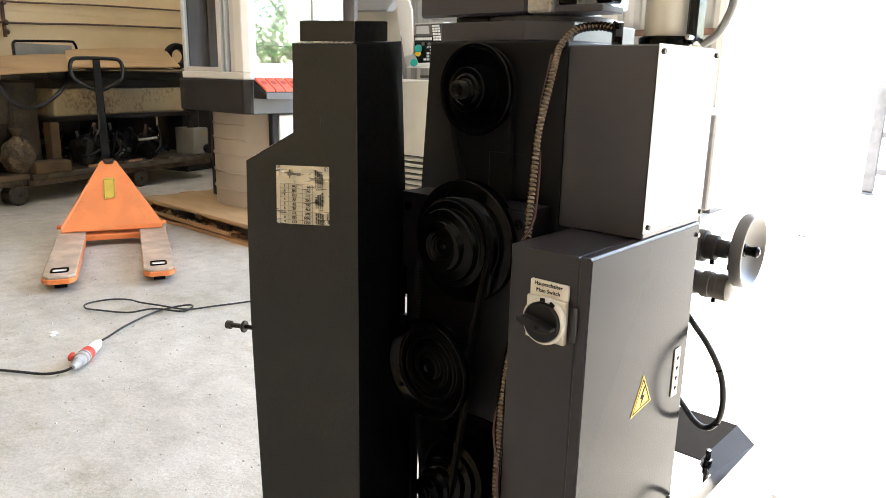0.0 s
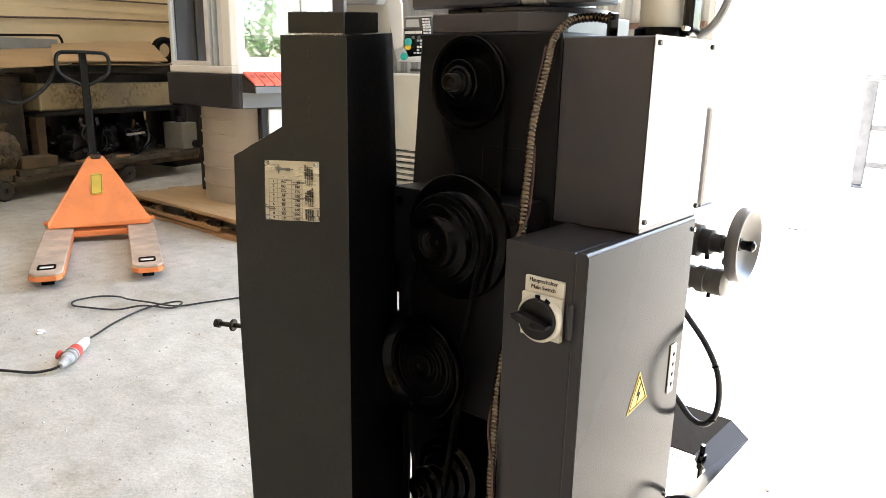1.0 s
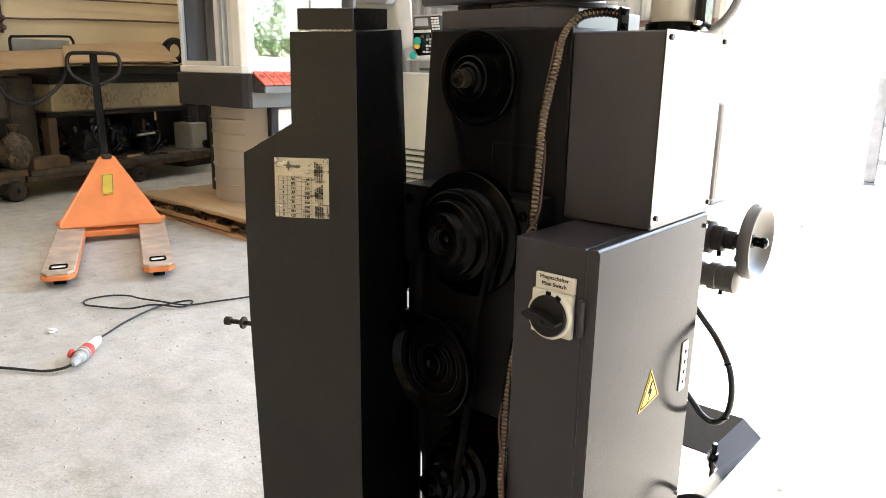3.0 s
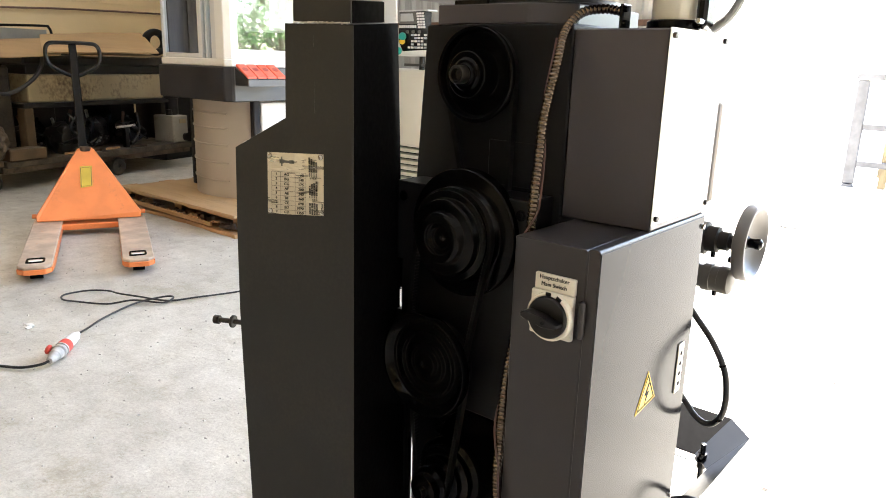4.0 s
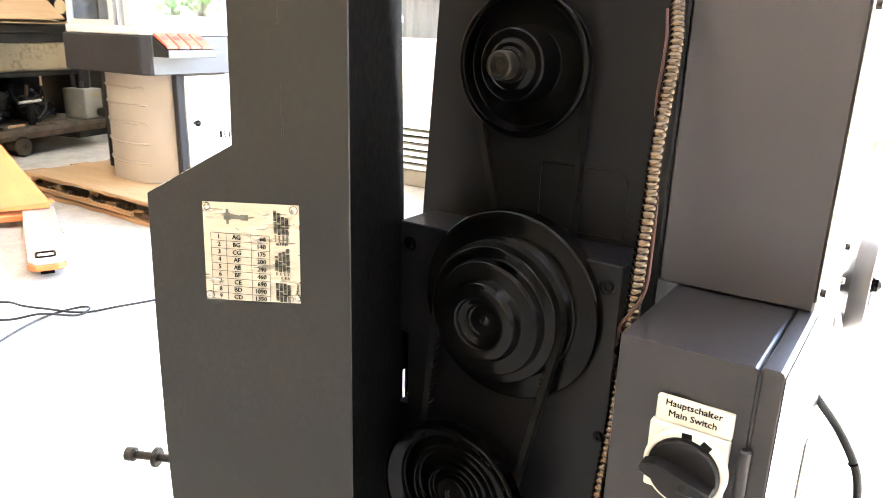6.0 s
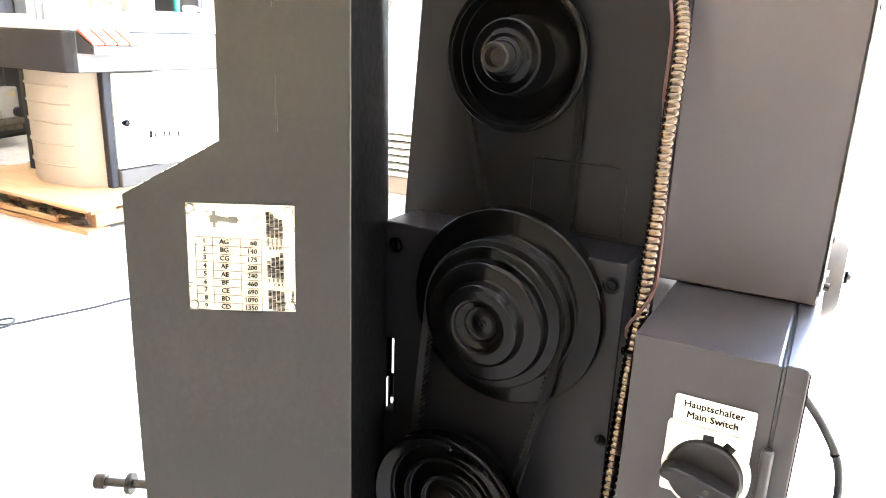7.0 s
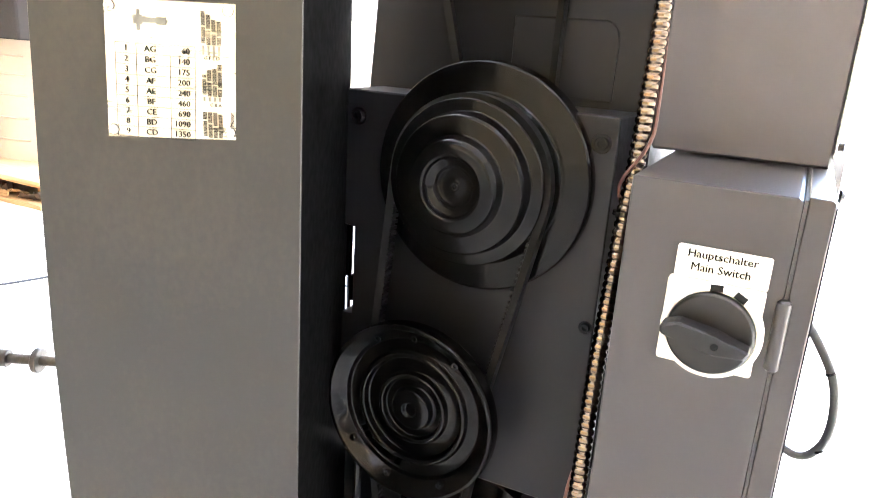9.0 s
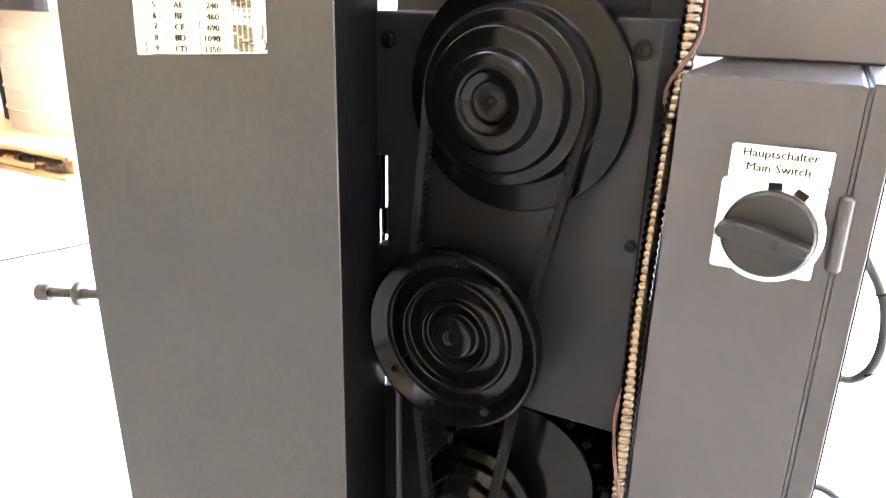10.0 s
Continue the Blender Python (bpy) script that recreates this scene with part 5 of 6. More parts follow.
m2p("base", box(-6.2, -2.62, 4.30, 5.0, 0.0, 0.12, 0.005), BEIGE)
m2p("lower_body", box(-6.2, -2.62, 4.24, 5.0, 0.42, 1.015, 0.01), CREAMPAINT)
m2p("louvre_back", box(-6.18, -2.64, 4.40, 4.98, 0.1205, 0.4195), INSIDE)
for k in range(6):
    z = 0.135 + 0.048 * k
    m2p("louvre", prism([(-6.19, 4.255, z), (-6.19, 4.30, z + 0.02), (-6.19, 4.30, z + 0.032), (-6.19, 4.255, z + 0.026)], (3.56, 0, 0)), CREAMPAINT)
m2p("upper_body", prism([(-6.0, 4.40, 1.0155), (-4.52, 4.40, 1.0155), (-4.54, 4.40, 1.20), (-4.62, 4.40, 2.4), (-6.0, 4.40, 2.4)], (-0.9, 0.6, 0), bevel=0.01), CREAMPAINT, "cream upper casing")
m2p("hood_front", prism([(-5.7, 4.30, 1.60), (-4.62, 4.30, 1.56), (-4.52, 4.30, 1.66), (-4.62, 4.30, 2.3), (-5.7, 4.30, 2.3)], (0, 0.098, 0), bevel=0.01), GREYPLASTIC, "grey sliding hood")
def upright(pts, y0, depth, bevel=0.0):
    """A plate cut out in the plane y0 and as thick as depth."""
    return prism([(x, y0, z) for x, z in pts], (0, depth, 0), bevel=bevel)


m2p("hood_cheek", upright([(-4.455, 2.0), (-4.38, 2.0), (-4.19, 1.53), (-4.172, 1.22), (-4.27, 1.195)], 4.15, 0.018, 0.004), WHITE, "white side cheek of the hood")
desk = m2p("control_desk", upright([(-4.168, 1.305), (-3.70, 1.305), (-3.70, 1.172), (-4.125, 1.148), (-4.168, 1.22)], 4.16, 0.12, 0.004), DARKSTEEL, "dark control desk with pale key rows and teal knobs")
m2p("desk_corner", upright([(-4.27, 1.193), (-4.174, 1.217), (-4.130, 1.147), (-4.225, 1.115)], 4.145, 0.17, 0.004), PLUGGREY, "pale grey bevelled desk corner", False, desk)
m2p("desk_tray", upright([(-4.128, 1.1455), (-3.70, 1.1695), (-3.70, 1.12), (-4.224, 1.114)], 4.125, 0.20, 0.004), WHITEPLASTIC, "white tray lip under the desk", False, desk)
m2p("key_shelf", upright([(-4.172, 1.306), (-3.985, 1.306), (-3.985, 1.346), (-4.172, 1.346)], 4.165, 0.11, 0.002), DARKSTEEL, "", False, desk)
m2p("screen_bezel", upright([(-4.172, 1.347), (-3.993, 1.347), (-4.012, 1.436), (-4.172, 1.436)], 4.17, 0.10, 0.003), GREYPOST, "dark grey tilted screen bezel", False, desk)
# even pale grey averages the bright reflections on the screen
m2p("screen_glass", upright([(-4.157, 1.366), (-4.022, 1.366), (-4.034, 1.422), (-4.157, 1.422)], 4.1675, 0.002), GREYPLASTIC, "screen face, pale grey for its reflections", False, desk)
m2p("desk_edge", upright([(-4.174, 1.4365), (-3.88, 1.4385), (-3.88, 1.447), (-4.174, 1.445)], 4.165, 0.11, 0.001), PLUGGREY, "", False, desk)
m2p("side_console", upright([(-4.009, 1.4355), (-3.915, 1.4370), (-3.922, 1.306), (-3.982, 1.306)], 4.17, 0.08, 0.002), DARKSTEEL, "side console crowded with white keys", False, desk)
for r in range(6):
    for c in range(3):
        x, z = -3.996 + 0.026 * c + 0.0035 * (5 - r), 1.316 + 0.0195 * r
        m2p("key", box(x, x + 0.020, 4.1650, 4.1695, z, z + 0.014), WHITEPLASTIC, "", False, desk)
for c in range(8):
    m2p("key", box(-4.166 + 0.0225 * c, -4.149 + 0.0225 * c, 4.160, 4.1645, 1.318, 1.338), WHITEPLASTIC, "", False, desk)
for r in range(5):
    for c in range(12):
        if (r * 5 + c * 3) % 7 and (c > 1 or r == 0):
            x, z = -4.098 + 0.032 * c, 1.170 + 0.0225 * r
            m2p("key", box(x, x + 0.023, 4.1550, 4.1595, z, z + 0.0145), WHITEPLASTIC if (r + c) % 3 else KEYGREY, "", False, desk)
for c in range(3):
    m2p("rotary_knob", turned([(0, 0), (0.012, 0), (0.011, 0.016), (0, 0.016)], (-4.07 + 0.06 * c, 4.1595, 1.290), (0, -1, 0), 16), GREYPOST, "", True, desk)
for x, z, r, mt in ((-4.113, 1.254, 0.030, GREEN), (-4.124, 1.1485, 0.029, GREEN), (-4.115, 1.2185, 0.022, YELLOW)):
    base_y = 4.1595 if z > 1.2 else 4.1245
    m2p("push_button", turned([(0, 0), (r * 0.6, 0), (r * 0.6, 0.012), (r, 0.014), (r, 0.026), (r * 0.8, 0.032), (0, 0.033)], (x, base_y, z), (0.25, -1, 0.1), 20), mt, "", True, desk)
m2p("desk_stand", rod((-4.02, 4.27, 1.0155), (-4.02, 4.27, 1.1135), 0.022, n=20), DARKSTEEL, "", True, desk)
m2p("desk_shelf", box(-4.19, -3.78, 4.25, 4.29, 1.040, 1.060, 0.003), GREYPOST, "", False, desk)

fan = thing("pedestal_fan", "grey wire-guard pedestal fan standing behind the machine", "fan", at=(-3.76, 5.72, 0))
def fp(name, bm, material, label="", smooth=False, under=None):
    return part(name, bm, material, under or fan, label, smooth)
FR, FZ = 0.47, 1.06
for k in range(16):
    r = FR * (1 - k / 17)
    fp("guard_ring", tube([Vector((r * math.cos(a * math.pi / 24), -0.02 - 0.10 * (1 - (r / FR) ** 2), FZ + r * math.sin(a * math.pi / 24))) for a in range(48)], 0.0035, 5, None, True), WHITEPLASTIC)
for k in range(72):
    a = k * math.pi / 36
    fp("guard_wire", tube([Vector((FR * q * math.cos(a), -0.022 - 0.10 * (1 - q * q), FZ + FR * q * math.sin(a))) for q in (0.12, 0.5, 0.8, 1.0)] + [Vector((FR * math.cos(a), 0.06, FZ + FR * math.sin(a)))], 0.0028, 5), WHITEPLASTIC)
for k in range(4):
    a = k * math.pi / 2 + 0.4
    c, s_ = math.cos(a), math.sin(a)
    fp("blade", prism([(0.05 * c, 0.0, FZ + 0.05 * s_), (0.30 * c - 0.17 * s_, 0.03, FZ + 0.30 * s_ + 0.17 * c), (0.42 * c, 0.0, FZ + 0.42 * s_), (0.36 * c + 0.15 * s_, -0.03, FZ + 0.36 * s_ - 0.15 * c)], (0, 0.004, 0)), WHITEPLASTIC)
fp("drum", turned([(FR - 0.01, -0.015), (FR - 0.005, 0.07), (FR - 0.012, 0.07), (FR - 0.03, 0.065), (0.1, 0.06), (0, 0.06)], (0, 0, FZ), (0, 1, 0), 48), WHITEPLASTIC, "", True)
fp("motor", rod((0, -0.02, FZ), (0, 0.13, FZ), 0.09, n=20, chamfer=0.01), GREYPLASTIC, "", True)
fp("pole", rod((0, 0.095, 0.03), (0, 0.095, FZ - 0.08), 0.02, n=14), GREYPLASTIC, "", True)
fp("foot", turned([(0, 0), (0.16, 0), (0.16, 0.015), (0.04, 0.04), (0, 0.04)], (0, 0.0, 0), (0, 0, 1), 28), GREYPLASTIC, "", True)

# ribs on the grey wall
bm = bmesh.new()
for k in range(38):
    x = -8.3 + 0.155 * k
    prism([(x, DOOR_Y - 0.0005, 0.0), (x + 0.03, DOOR_Y - 0.025, 0.0), (x + 0.07, DOOR_Y - 0.025, 0.0), (x + 0.10, DOOR_Y - 0.0005, 0.0)], (0, 0, TOP - 0.01), bm)
structure("wall_ribs", bm, GREYWALL, "pressed ribs of the grey sheet wall", "wall cladding")
structure("wall_girt", box(-8.3, -2.5, DOOR_Y - 0.085, DOOR_Y - 0.026, 1.42, 1.47, 0.003), RUST, "rust-red steel girt on the sheet wall", "girt")

# ---- old machine on its wooden trolley ----
C0, CA, CB = Vector((-6.25, 1.9, 0)), Vector((-0.25, 0.968, 0)), Vector((-0.968, -0.25, 0))
M_C = Matrix(((CA.x, CB.x, 0, C0.x), (CA.y, CB.y, 0, C0.y), (0, 0, 1, 0), (0, 0, 0, 1)))


def put(name, label, category, pieces, group=""):
    """A thing in the trolley's frame: along it, back from its front edge, up."""
    lo = pieces[0][1]
    c = sum((v.co for v in lo.verts), Vector()) / len(lo.verts)
    at = M_C @ Vector((c.x, c.y, min(v.co.z for v in lo.verts)))
    root = thing(name, label, category, group, at)
    made = []
    for nm, bm, mt, sm in pieces:
        bmesh.ops.transform(bm, matrix=Matrix.Translation(-at) @ M_C, verts=bm.verts)
        made.append(part(nm, bm, mt, root, "", sm))
    return root


def plank_deck(s0, s1, z, timber):
    out_ = []
    for k in range(5):
        out_.append(("plank", box(s0 + random.uniform(-0.02, 0.02), s1 + random.uniform(-0.02, 0.02), 0.0 + 0.2 * k, 0.19 + 0.2 * k, z - 0.05 + 0.006 * (k % 2), z, 0.006), timber, False))
    return out_


def caster(s, b, r=0.082):
    return [("wheel", turned([(0.018, 0.0), (r - 0.012, 0.0), (r, 0.010), (r, 0.11), (r - 0.012, 0.12), (0.018, 0.12), (0.018, 0.0)], (s, b - 0.06, r), (0, 1, 0), 11), STAINED, False), ("axle", rod((s, b - 0.05, r), (s, b + 0.05, r), 0.016, n=12), GRIME, False)]


def trolley(s0, s1, z, wheels, timber):
    pcs = plank_deck(s0, s1, z, timber)
    pcs += [("beam", box(s0, s1, 0.06, 0.14, z - 0.10, z - 0.051, 0.004), OLDWOOD, False), ("beam", box(s0, s1, 0.86, 0.94, z - 0.10, z - 0.051, 0.004), OLDWOOD, False)]
    for w_ in wheels:
        pcs += caster(w_, 0.10) + caster(w_, 0.90)
    return pcs


random.seed(11)
put("wooden_trolley", "grimy wooden plank trolley on stub rollers", "trolley", trolley(0.20, 2.15, 0.235, (1.26,), PLANK) + [("back_wheel", rod((1.85, 0.9, 0.082), (2.05, 0.9, 0.082), 0.082, n=12, chamfer=0.012), OLDWOOD, False)], "plank trolleys")
put("wooden_trolley", "grimy wooden plank trolley end with a rough roller", "trolley", trolley(-1.6, 0.185, 0.25, (0.10, -1.3), OCHREWOOD), "plank trolleys")
bodyb = [
    ("bed_casting", box(0.55, 1.95, 0.16, 0.80, 0.66, 0.885, 0.02, seg=2), OLDPAINT, False),
    ("slideway", box(0.56, 1.98, 0.18, 0.50, 0.8855, 0.960, 0.006), GRIME, False),
    ("slideway_cap", box(0.50, 1.98, 0.12, 0.50, 0.9605, 1.035, 0.012), GRIME, False),
    ("slideway", box(0.56, 1.98, 0.56, 0.84, 0.8855, 1.05, 0.006), GRIME, False),
    ("lower_rail", box(0.475, 1.98, 0.13, 0.83, 0.62, 0.659, 0.006), GRIME, False),
    ("leg", box(0.485, 0.565, 0.14, 0.235, 0.2355, 0.6195, 0.006), OCHREWOOD, False),
    ("leg", box(1.60, 1.74, 0.5, 0.7, 0.2355, 0.6195, 0.006), GRIME, False),
    ("leg", box(0.9, 1.1, 0.6, 0.8, 0.2355, 0.6195, 0.01), GRIME, False),
    # backing sheet added to keep the gap under the bed black
    ("dark_backing", box(0.54, 2.14, 0.79, 0.82, 0.2355, 0.95), GRIME, False),
]
put("old_machine_bed", "stained beige machine bed stored on wooden legs", "machine bed", bodyb)
put("machine_end_housing", "grimy dark housing of a stored machine", "machine part", [("housing", box(-1.2, 0.19, 0.2, 0.8, 0.2505, 0.93, 0.02), GRIME, False), ("cap", box(-0.08, 0.17, 0.14, 0.199, 0.62, 0.90, 0.02), STAINED, False)])
put("end_cover", "stained brown end cover of a stored machine", "machine part", [("cover", box(0.21, 0.47, 0.24, 0.70, 0.2356, 0.95, 0.02), STAINED, False), ("door", box(0.24, 0.44, 0.228, 0.2398, 0.36, 0.86, 0.004), STAINED, False)])
put("rubber_hose", "thick black hose sagging over the old machine", "hose", [("hose", tube(smooth_line([(-0.02, 0.1, 1.00), (0.02, 0.03, 0.93), (0.10, 0.0, 0.80), (0.23, -0.01, 0.745), (0.37, 0.0, 0.78), (0.52, 0.03, 0.86), (0.62, 0.07, 0.95), (0.68, 0.13, 1.02)], 8), 0.016, 12), CABLE, True)])


def oily_part(s, b, z, k, w, h):
    """A worn lump of machinery: a lumpy casting with flanges, hoses and studs."""
    random.seed(k)
    bm = bmesh.new()
    bmesh.ops.create_icosphere(bm, subdivisions=3, radius=1.0)
    for v in bm.verts:
        c = v.co
        m_ = max(abs(c.x), abs(c.y), abs(c.z))
        c = c * (0.55 + 0.45 / m_) * (1 + 0.25 * noise.noise(c * 1.9 + Vector((k, 0, 0))))
        v.co = Vector((s + c.x * w * 0.45, b + c.y * 0.09, z + h * 0.36 + c.z * h * 0.36))
        v.co.z = max(v.co.z, z)
    pcs = [("casting", bm, GRIME, True)]
    for q in range(3):
        x, zz = s + random.uniform(-0.4, 0.4) * w, z + h * random.uniform(0.25, 0.8)
        r_ = random.uniform(0.025, 0.055)
        tilt = random.uniform(-0.05, 0.05)
        pcs.append(("flange", rod((x, b - 0.13, zz), (x + tilt, b - 0.02, zz + tilt), r_, n=14, chamfer=0.005), GRIME, True))
    for q in range(2):
        x = s + random.uniform(-0.4, 0.4) * w
        pcs.append(("hose", tube(smooth_line([(x, b - 0.04, z + h * 0.6), (x + random.uniform(-0.05, 0.05), b - 0.12, z + h * random.uniform(0.7, 1.0)), (x + random.uniform(-0.12, 0.12), b - 0.15, z + h * random.uniform(0.4, 0.7)), (x + random.uniform(-0.16, 0.16), b - 0.13, z + h * random.uniform(0.05, 0.3))], 6), random.uniform(0.009, 0.015), 8), DARKSTEEL, True))
    x = s + random.uniform(-0.3, 0.3) * w
    pcs.append(("rod", rod((x, b, z + h * 0.5), (x + random.uniform(-0.08, 0.08), b - 0.02, z + h), random.uniform(0.010, 0.016), n=10), RUST if k % 2 else STEELCAST, True))
    for q in range(3):
        x, zz = s + random.uniform(-0.4, 0.4) * w, z + h * random.uniform(0.15, 0.5)
        pcs.append(("bolt", rod((x, b - 0.12, zz), (x, b - 0.04, zz), 0.010, n=6), STEELCAST, False))
    return pcs


for n_, (s, b, w, h) in enumerate(((0.80, 0.15, 0.24, 0.36), (0.90, 0.34, 0.22, 0.28), (1.12, 0.28, 0.20, 0.30), (1.34, 0.40, 0.22, 0.33), (1.55, 0.26, 0.20, 0.31), (1.70, 0.42, 0.18, 0.26), (0.74, 0.52, 0.2, 0.3))):
    put("machinery_part", "oily dark machinery part with hoses and flanges", "machine part", oily_part(s, b, 0.2352, n_ + 3, w, h), "stored machinery parts")
for n_, (s, b, r_) in enumerate(((0.82, 0.06, 0.2), (1.02, 0.10, -0.3), (1.24, 0.07, 0.5), (1.50, 0.06, -0.15))):
    put("wood_scrap", "small broken brown scrap of wood", "timber", [("scrap", prism([(s - 0.08, b, 0.2357), (s + 0.07, b - 0.03 + 0.1 * r_, 0.2357), (s + 0.09, b + 0.02, 0.2357), (s - 0.02, b + 0.05, 0.2357)], (0, 0, 0.018)), WOOD_DARK if n_ % 2 else WOOD, False)], "wood scraps")
put("coolant_box", "pale grey steel coolant box with a filler plate", "box", [("tank", box(1.93, 2.13, 0.05, 0.30, 0.2355, 0.495, 0.012, seg=2), OLDCREAM, False), ("plate", box(2.02, 2.10, 0.046, 0.0498, 0.42, 0.46, 0.001), OLDPAINT, False), ("cap", rod((2.00, 0.16, 0.4952), (2.00, 0.16, 0.55), 0.03, n=16), GRIME, True), ("cock", rod((2.09, 0.02, 0.285), (2.09, 0.0498, 0.285), 0.04, n=18), GRIME, True)])
put("motor_flange", "dark motor standing on the coolant box", "motor", [("motor", rod((2.06, 0.18, 0.4955), (2.06, 0.18, 0.66), 0.06, n=20, chamfer=0.01), GRIME, True), ("plate", rod((2.06, 0.18, 0.661), (2.06, 0.18, 0.68), 0.075, n=20), GRIME, True)])
put("timber_block", "short pale timber block", "timber", [("block", box(0.22, 0.53, -0.02, 0.14, 0.2356, 0.325, 0.008), OCHREWOOD, False)])
put("metal_bar", "short bright metal bar end on a dark stand", "metal bar", [("bar", rod((1.33, 0.12, 0.42), (1.52, 0.10, 0.43), 0.012, n=12), STEEL, False), ("stand", box(1.40, 1.44, 0.09, 0.13, 0.2356, 0.41), GRIME, False)])
# block added only to darken the gap between bed and coolant box
put("dark_filler", "added dark block that blacks out the wall behind the bed", "machine part", [("column", box(2.20, 2.75, 0.45, 0.85, 0.0, 0.98, 0.02), GRIME, False), ("flange", box(2.17, 2.78, 0.42, 0.88, 0.9805, 1.0, 0.006), GRIME, False)])
# wrapped bundle
bm = bmesh.new()
bmesh.ops.create_icosphere(bm, subdivisions=4, radius=1.0)
for v in bm.verts:
    q = 1 + 0.16 * noise.noise(v.co * 2.0) + 0.11 * abs(noise.noise(v.co * 4)) + 0.05 * noise.noise(v.co * 11)
    v.co = Vector((0.15 + v.co.x * 0.11 * q, 0.08 + v.co.y * 0.12 * q, 0.385 + v.co.z * 0.14 * q))
    v.co.z = max(v.co.z, 0.2506)
put("wrapped_bundle", "crumpled brown paper bundle tied at the top", "bundle", [("wrap", bm, KRAFT, False), ("neck", turned([(0.03, 0), (0.022, 0.02), (0.05, 0.07), (0.03, 0.068), (0, 0.04)], (0.15, 0.08, 0.52), (0, 0, 1), 14), KRAFT, False)])
# plywood sheets on top
def sheet(name, label, corners, thick, material):
    bm = bmesh.new()
    n = 12
    grid = []
    a, b, c, d = [Vector(q) for q in corners]
    for j in range(n + 1):
        rw = []
        for i in range(n + 1):
            u_, v_ = i / n, j / n
            p_ = (a * (1 - u_) + b * u_) * (1 - v_) + (d * (1 - u_) + c * u_) * v_
            p_.z += 0.012 * math.sin(math.pi * u_) * math.sin(2.2 * v_) + 0.006 * noise.noise(p_ * 3)
            rw.append(p_)
        grid.append(rw)
    top = [[bm.verts.new(p_ + Vector((0, 0, thick))) for p_ in rw] for rw in grid]
    bot = [[bm.verts.new(p_) for p_ in rw] for rw in grid]
    for j in range(n):
        for i in range(n):
            bm.faces.new((top[j][i], top[j][i + 1], top[j + 1][i + 1], top[j + 1][i]))
            bm.faces.new((bot[j][i], bot[j + 1][i], bot[j + 1][i + 1], bot[j][i + 1]))
    for i in range(n):
        bm.faces.new((top[0][i], bot[0][i], bot[0][i + 1], top[0][i + 1]))
        bm.faces.new((top[n][i], top[n][i + 1], bot[n][i + 1], bot[n][i]))
        bm.faces.new((top[i][0], top[i + 1][0], bot[i + 1][0], bot[i][0]))
        bm.faces.new((top[i][n], bot[i][n], bot[i + 1][n], top[i + 1][n]))
    return put(name, label, "sheet", [("sheet", bm, material, False)], "boards on the old machine")


sheet("board_sheet", "brown cardboard sheet lying across the stored machine", [(-0.9, -0.02, 0.935), (0.74, -0.02, 1.037), (1.34, 0.9, 1.175), (-0.4, 0.9, 1.05)], 0.008, CARDBOARD)
sheet("board_sheet", "brown fibreboard sheet lying across the stored machine", [(0.58, -0.02, 1.052), (1.73, -0.04, 1.078), (2.40, 0.9, 1.268), (1.24, 0.9, 1.20)], 0.01, PLY)
sheet("board_sheet", "lower board corner sticking out of the pile", [(0.95, -0.03, 1.0365), (1.77, -0.03, 1.042), (1.90, 0.5, 1.07), (1.00, 0.5, 1.068)], 0.008, CARDBOARD)
put("tube_frame", "black tube frame backrest with grey panel", "frame", [("panel", box(0.785, 1.34, 0.93, 0.945, 1.10, 1.255, 0.003), PANELGREY, False), ("tube", tube(smooth_line([(0.78, 0.93, 0.90), (0.765, 0.93, 1.20), (0.78, 0.93, 1.262), (0.84, 0.93, 1.272), (1.30, 0.93, 1.29), (1.365, 0.93, 1.275), (1.39, 0.93, 1.20), (1.41, 0.93, 0.95)], 6), 0.012, 10), DARKSTEEL, True), ("foot", box(0.74, 1.44, 0.90, 0.96, 0.2356, 0.95, 0.01), GRIME, False)])
put("tyre", "black rubber tyre leaning behind the boards", "tyre", [("tyre", turned([(0.07, -0.04), (0.11, -0.045), (0.13, -0.03), (0.135, 0.0), (0.13, 0.03), (0.11, 0.045), (0.07, 0.04), (0.07, -0.04)], (2.36, 0.66, 1.19), (0.35, 1, 0.0), 40), RUBBER, True), ("stand", box(2.29, 2.49, 0.62, 0.74, 0.0, 1.056, 0.01), GRIME, False)])

# ---- pipes on the cream wall ----
for z, r in ((1.70, 0.009), (1.50, 0.010)):
    pr = thing("wall_pipe", "thin dark pipe run along the cream wall", "pipe", "wall pipes", at=(-8.36, 3.5, z))
    part("pipe", tube(smooth_line([(0.0, -5.5, -0.05), (0, -2.5, -0.03), (0, -0.8, -0.03), (0, 0, 0.0), (0, 1.0, 0.02), (0, 2.3, 0.03)], 6), r, 8), RUST, pr, "", True)
for k in range(5):
    structure("cladding_seam_%d" % (k + 1), box(-8.399, -8.392, -6.9, DOOR_Y - 0.03, 0.75 + 0.42 * k, 0.765 + 0.42 * k), CREAMWALL, "raised seam of the cream wall cladding", "trim")
br = thing("pipe_bracket", "rusty valve bracket on the cream wall", "bracket", at=(-8.36, 2.70, 1.5))
part("strap", box(-0.03, 0.0, -0.015, 0.015, -0.17, 0.55, 0.004), RUST, br)
for z in (-0.03, 0.16, -0.12):
    part("valve", turned([(0, 0), (0.02, 0), (0.028, 0.02), (0.028, 0.04), (0.016, 0.05), (0.016, 0.07), (0, 0.07)], (0.0005, 0, z), (1, 0, 0), 16), RUST, br, "", True)

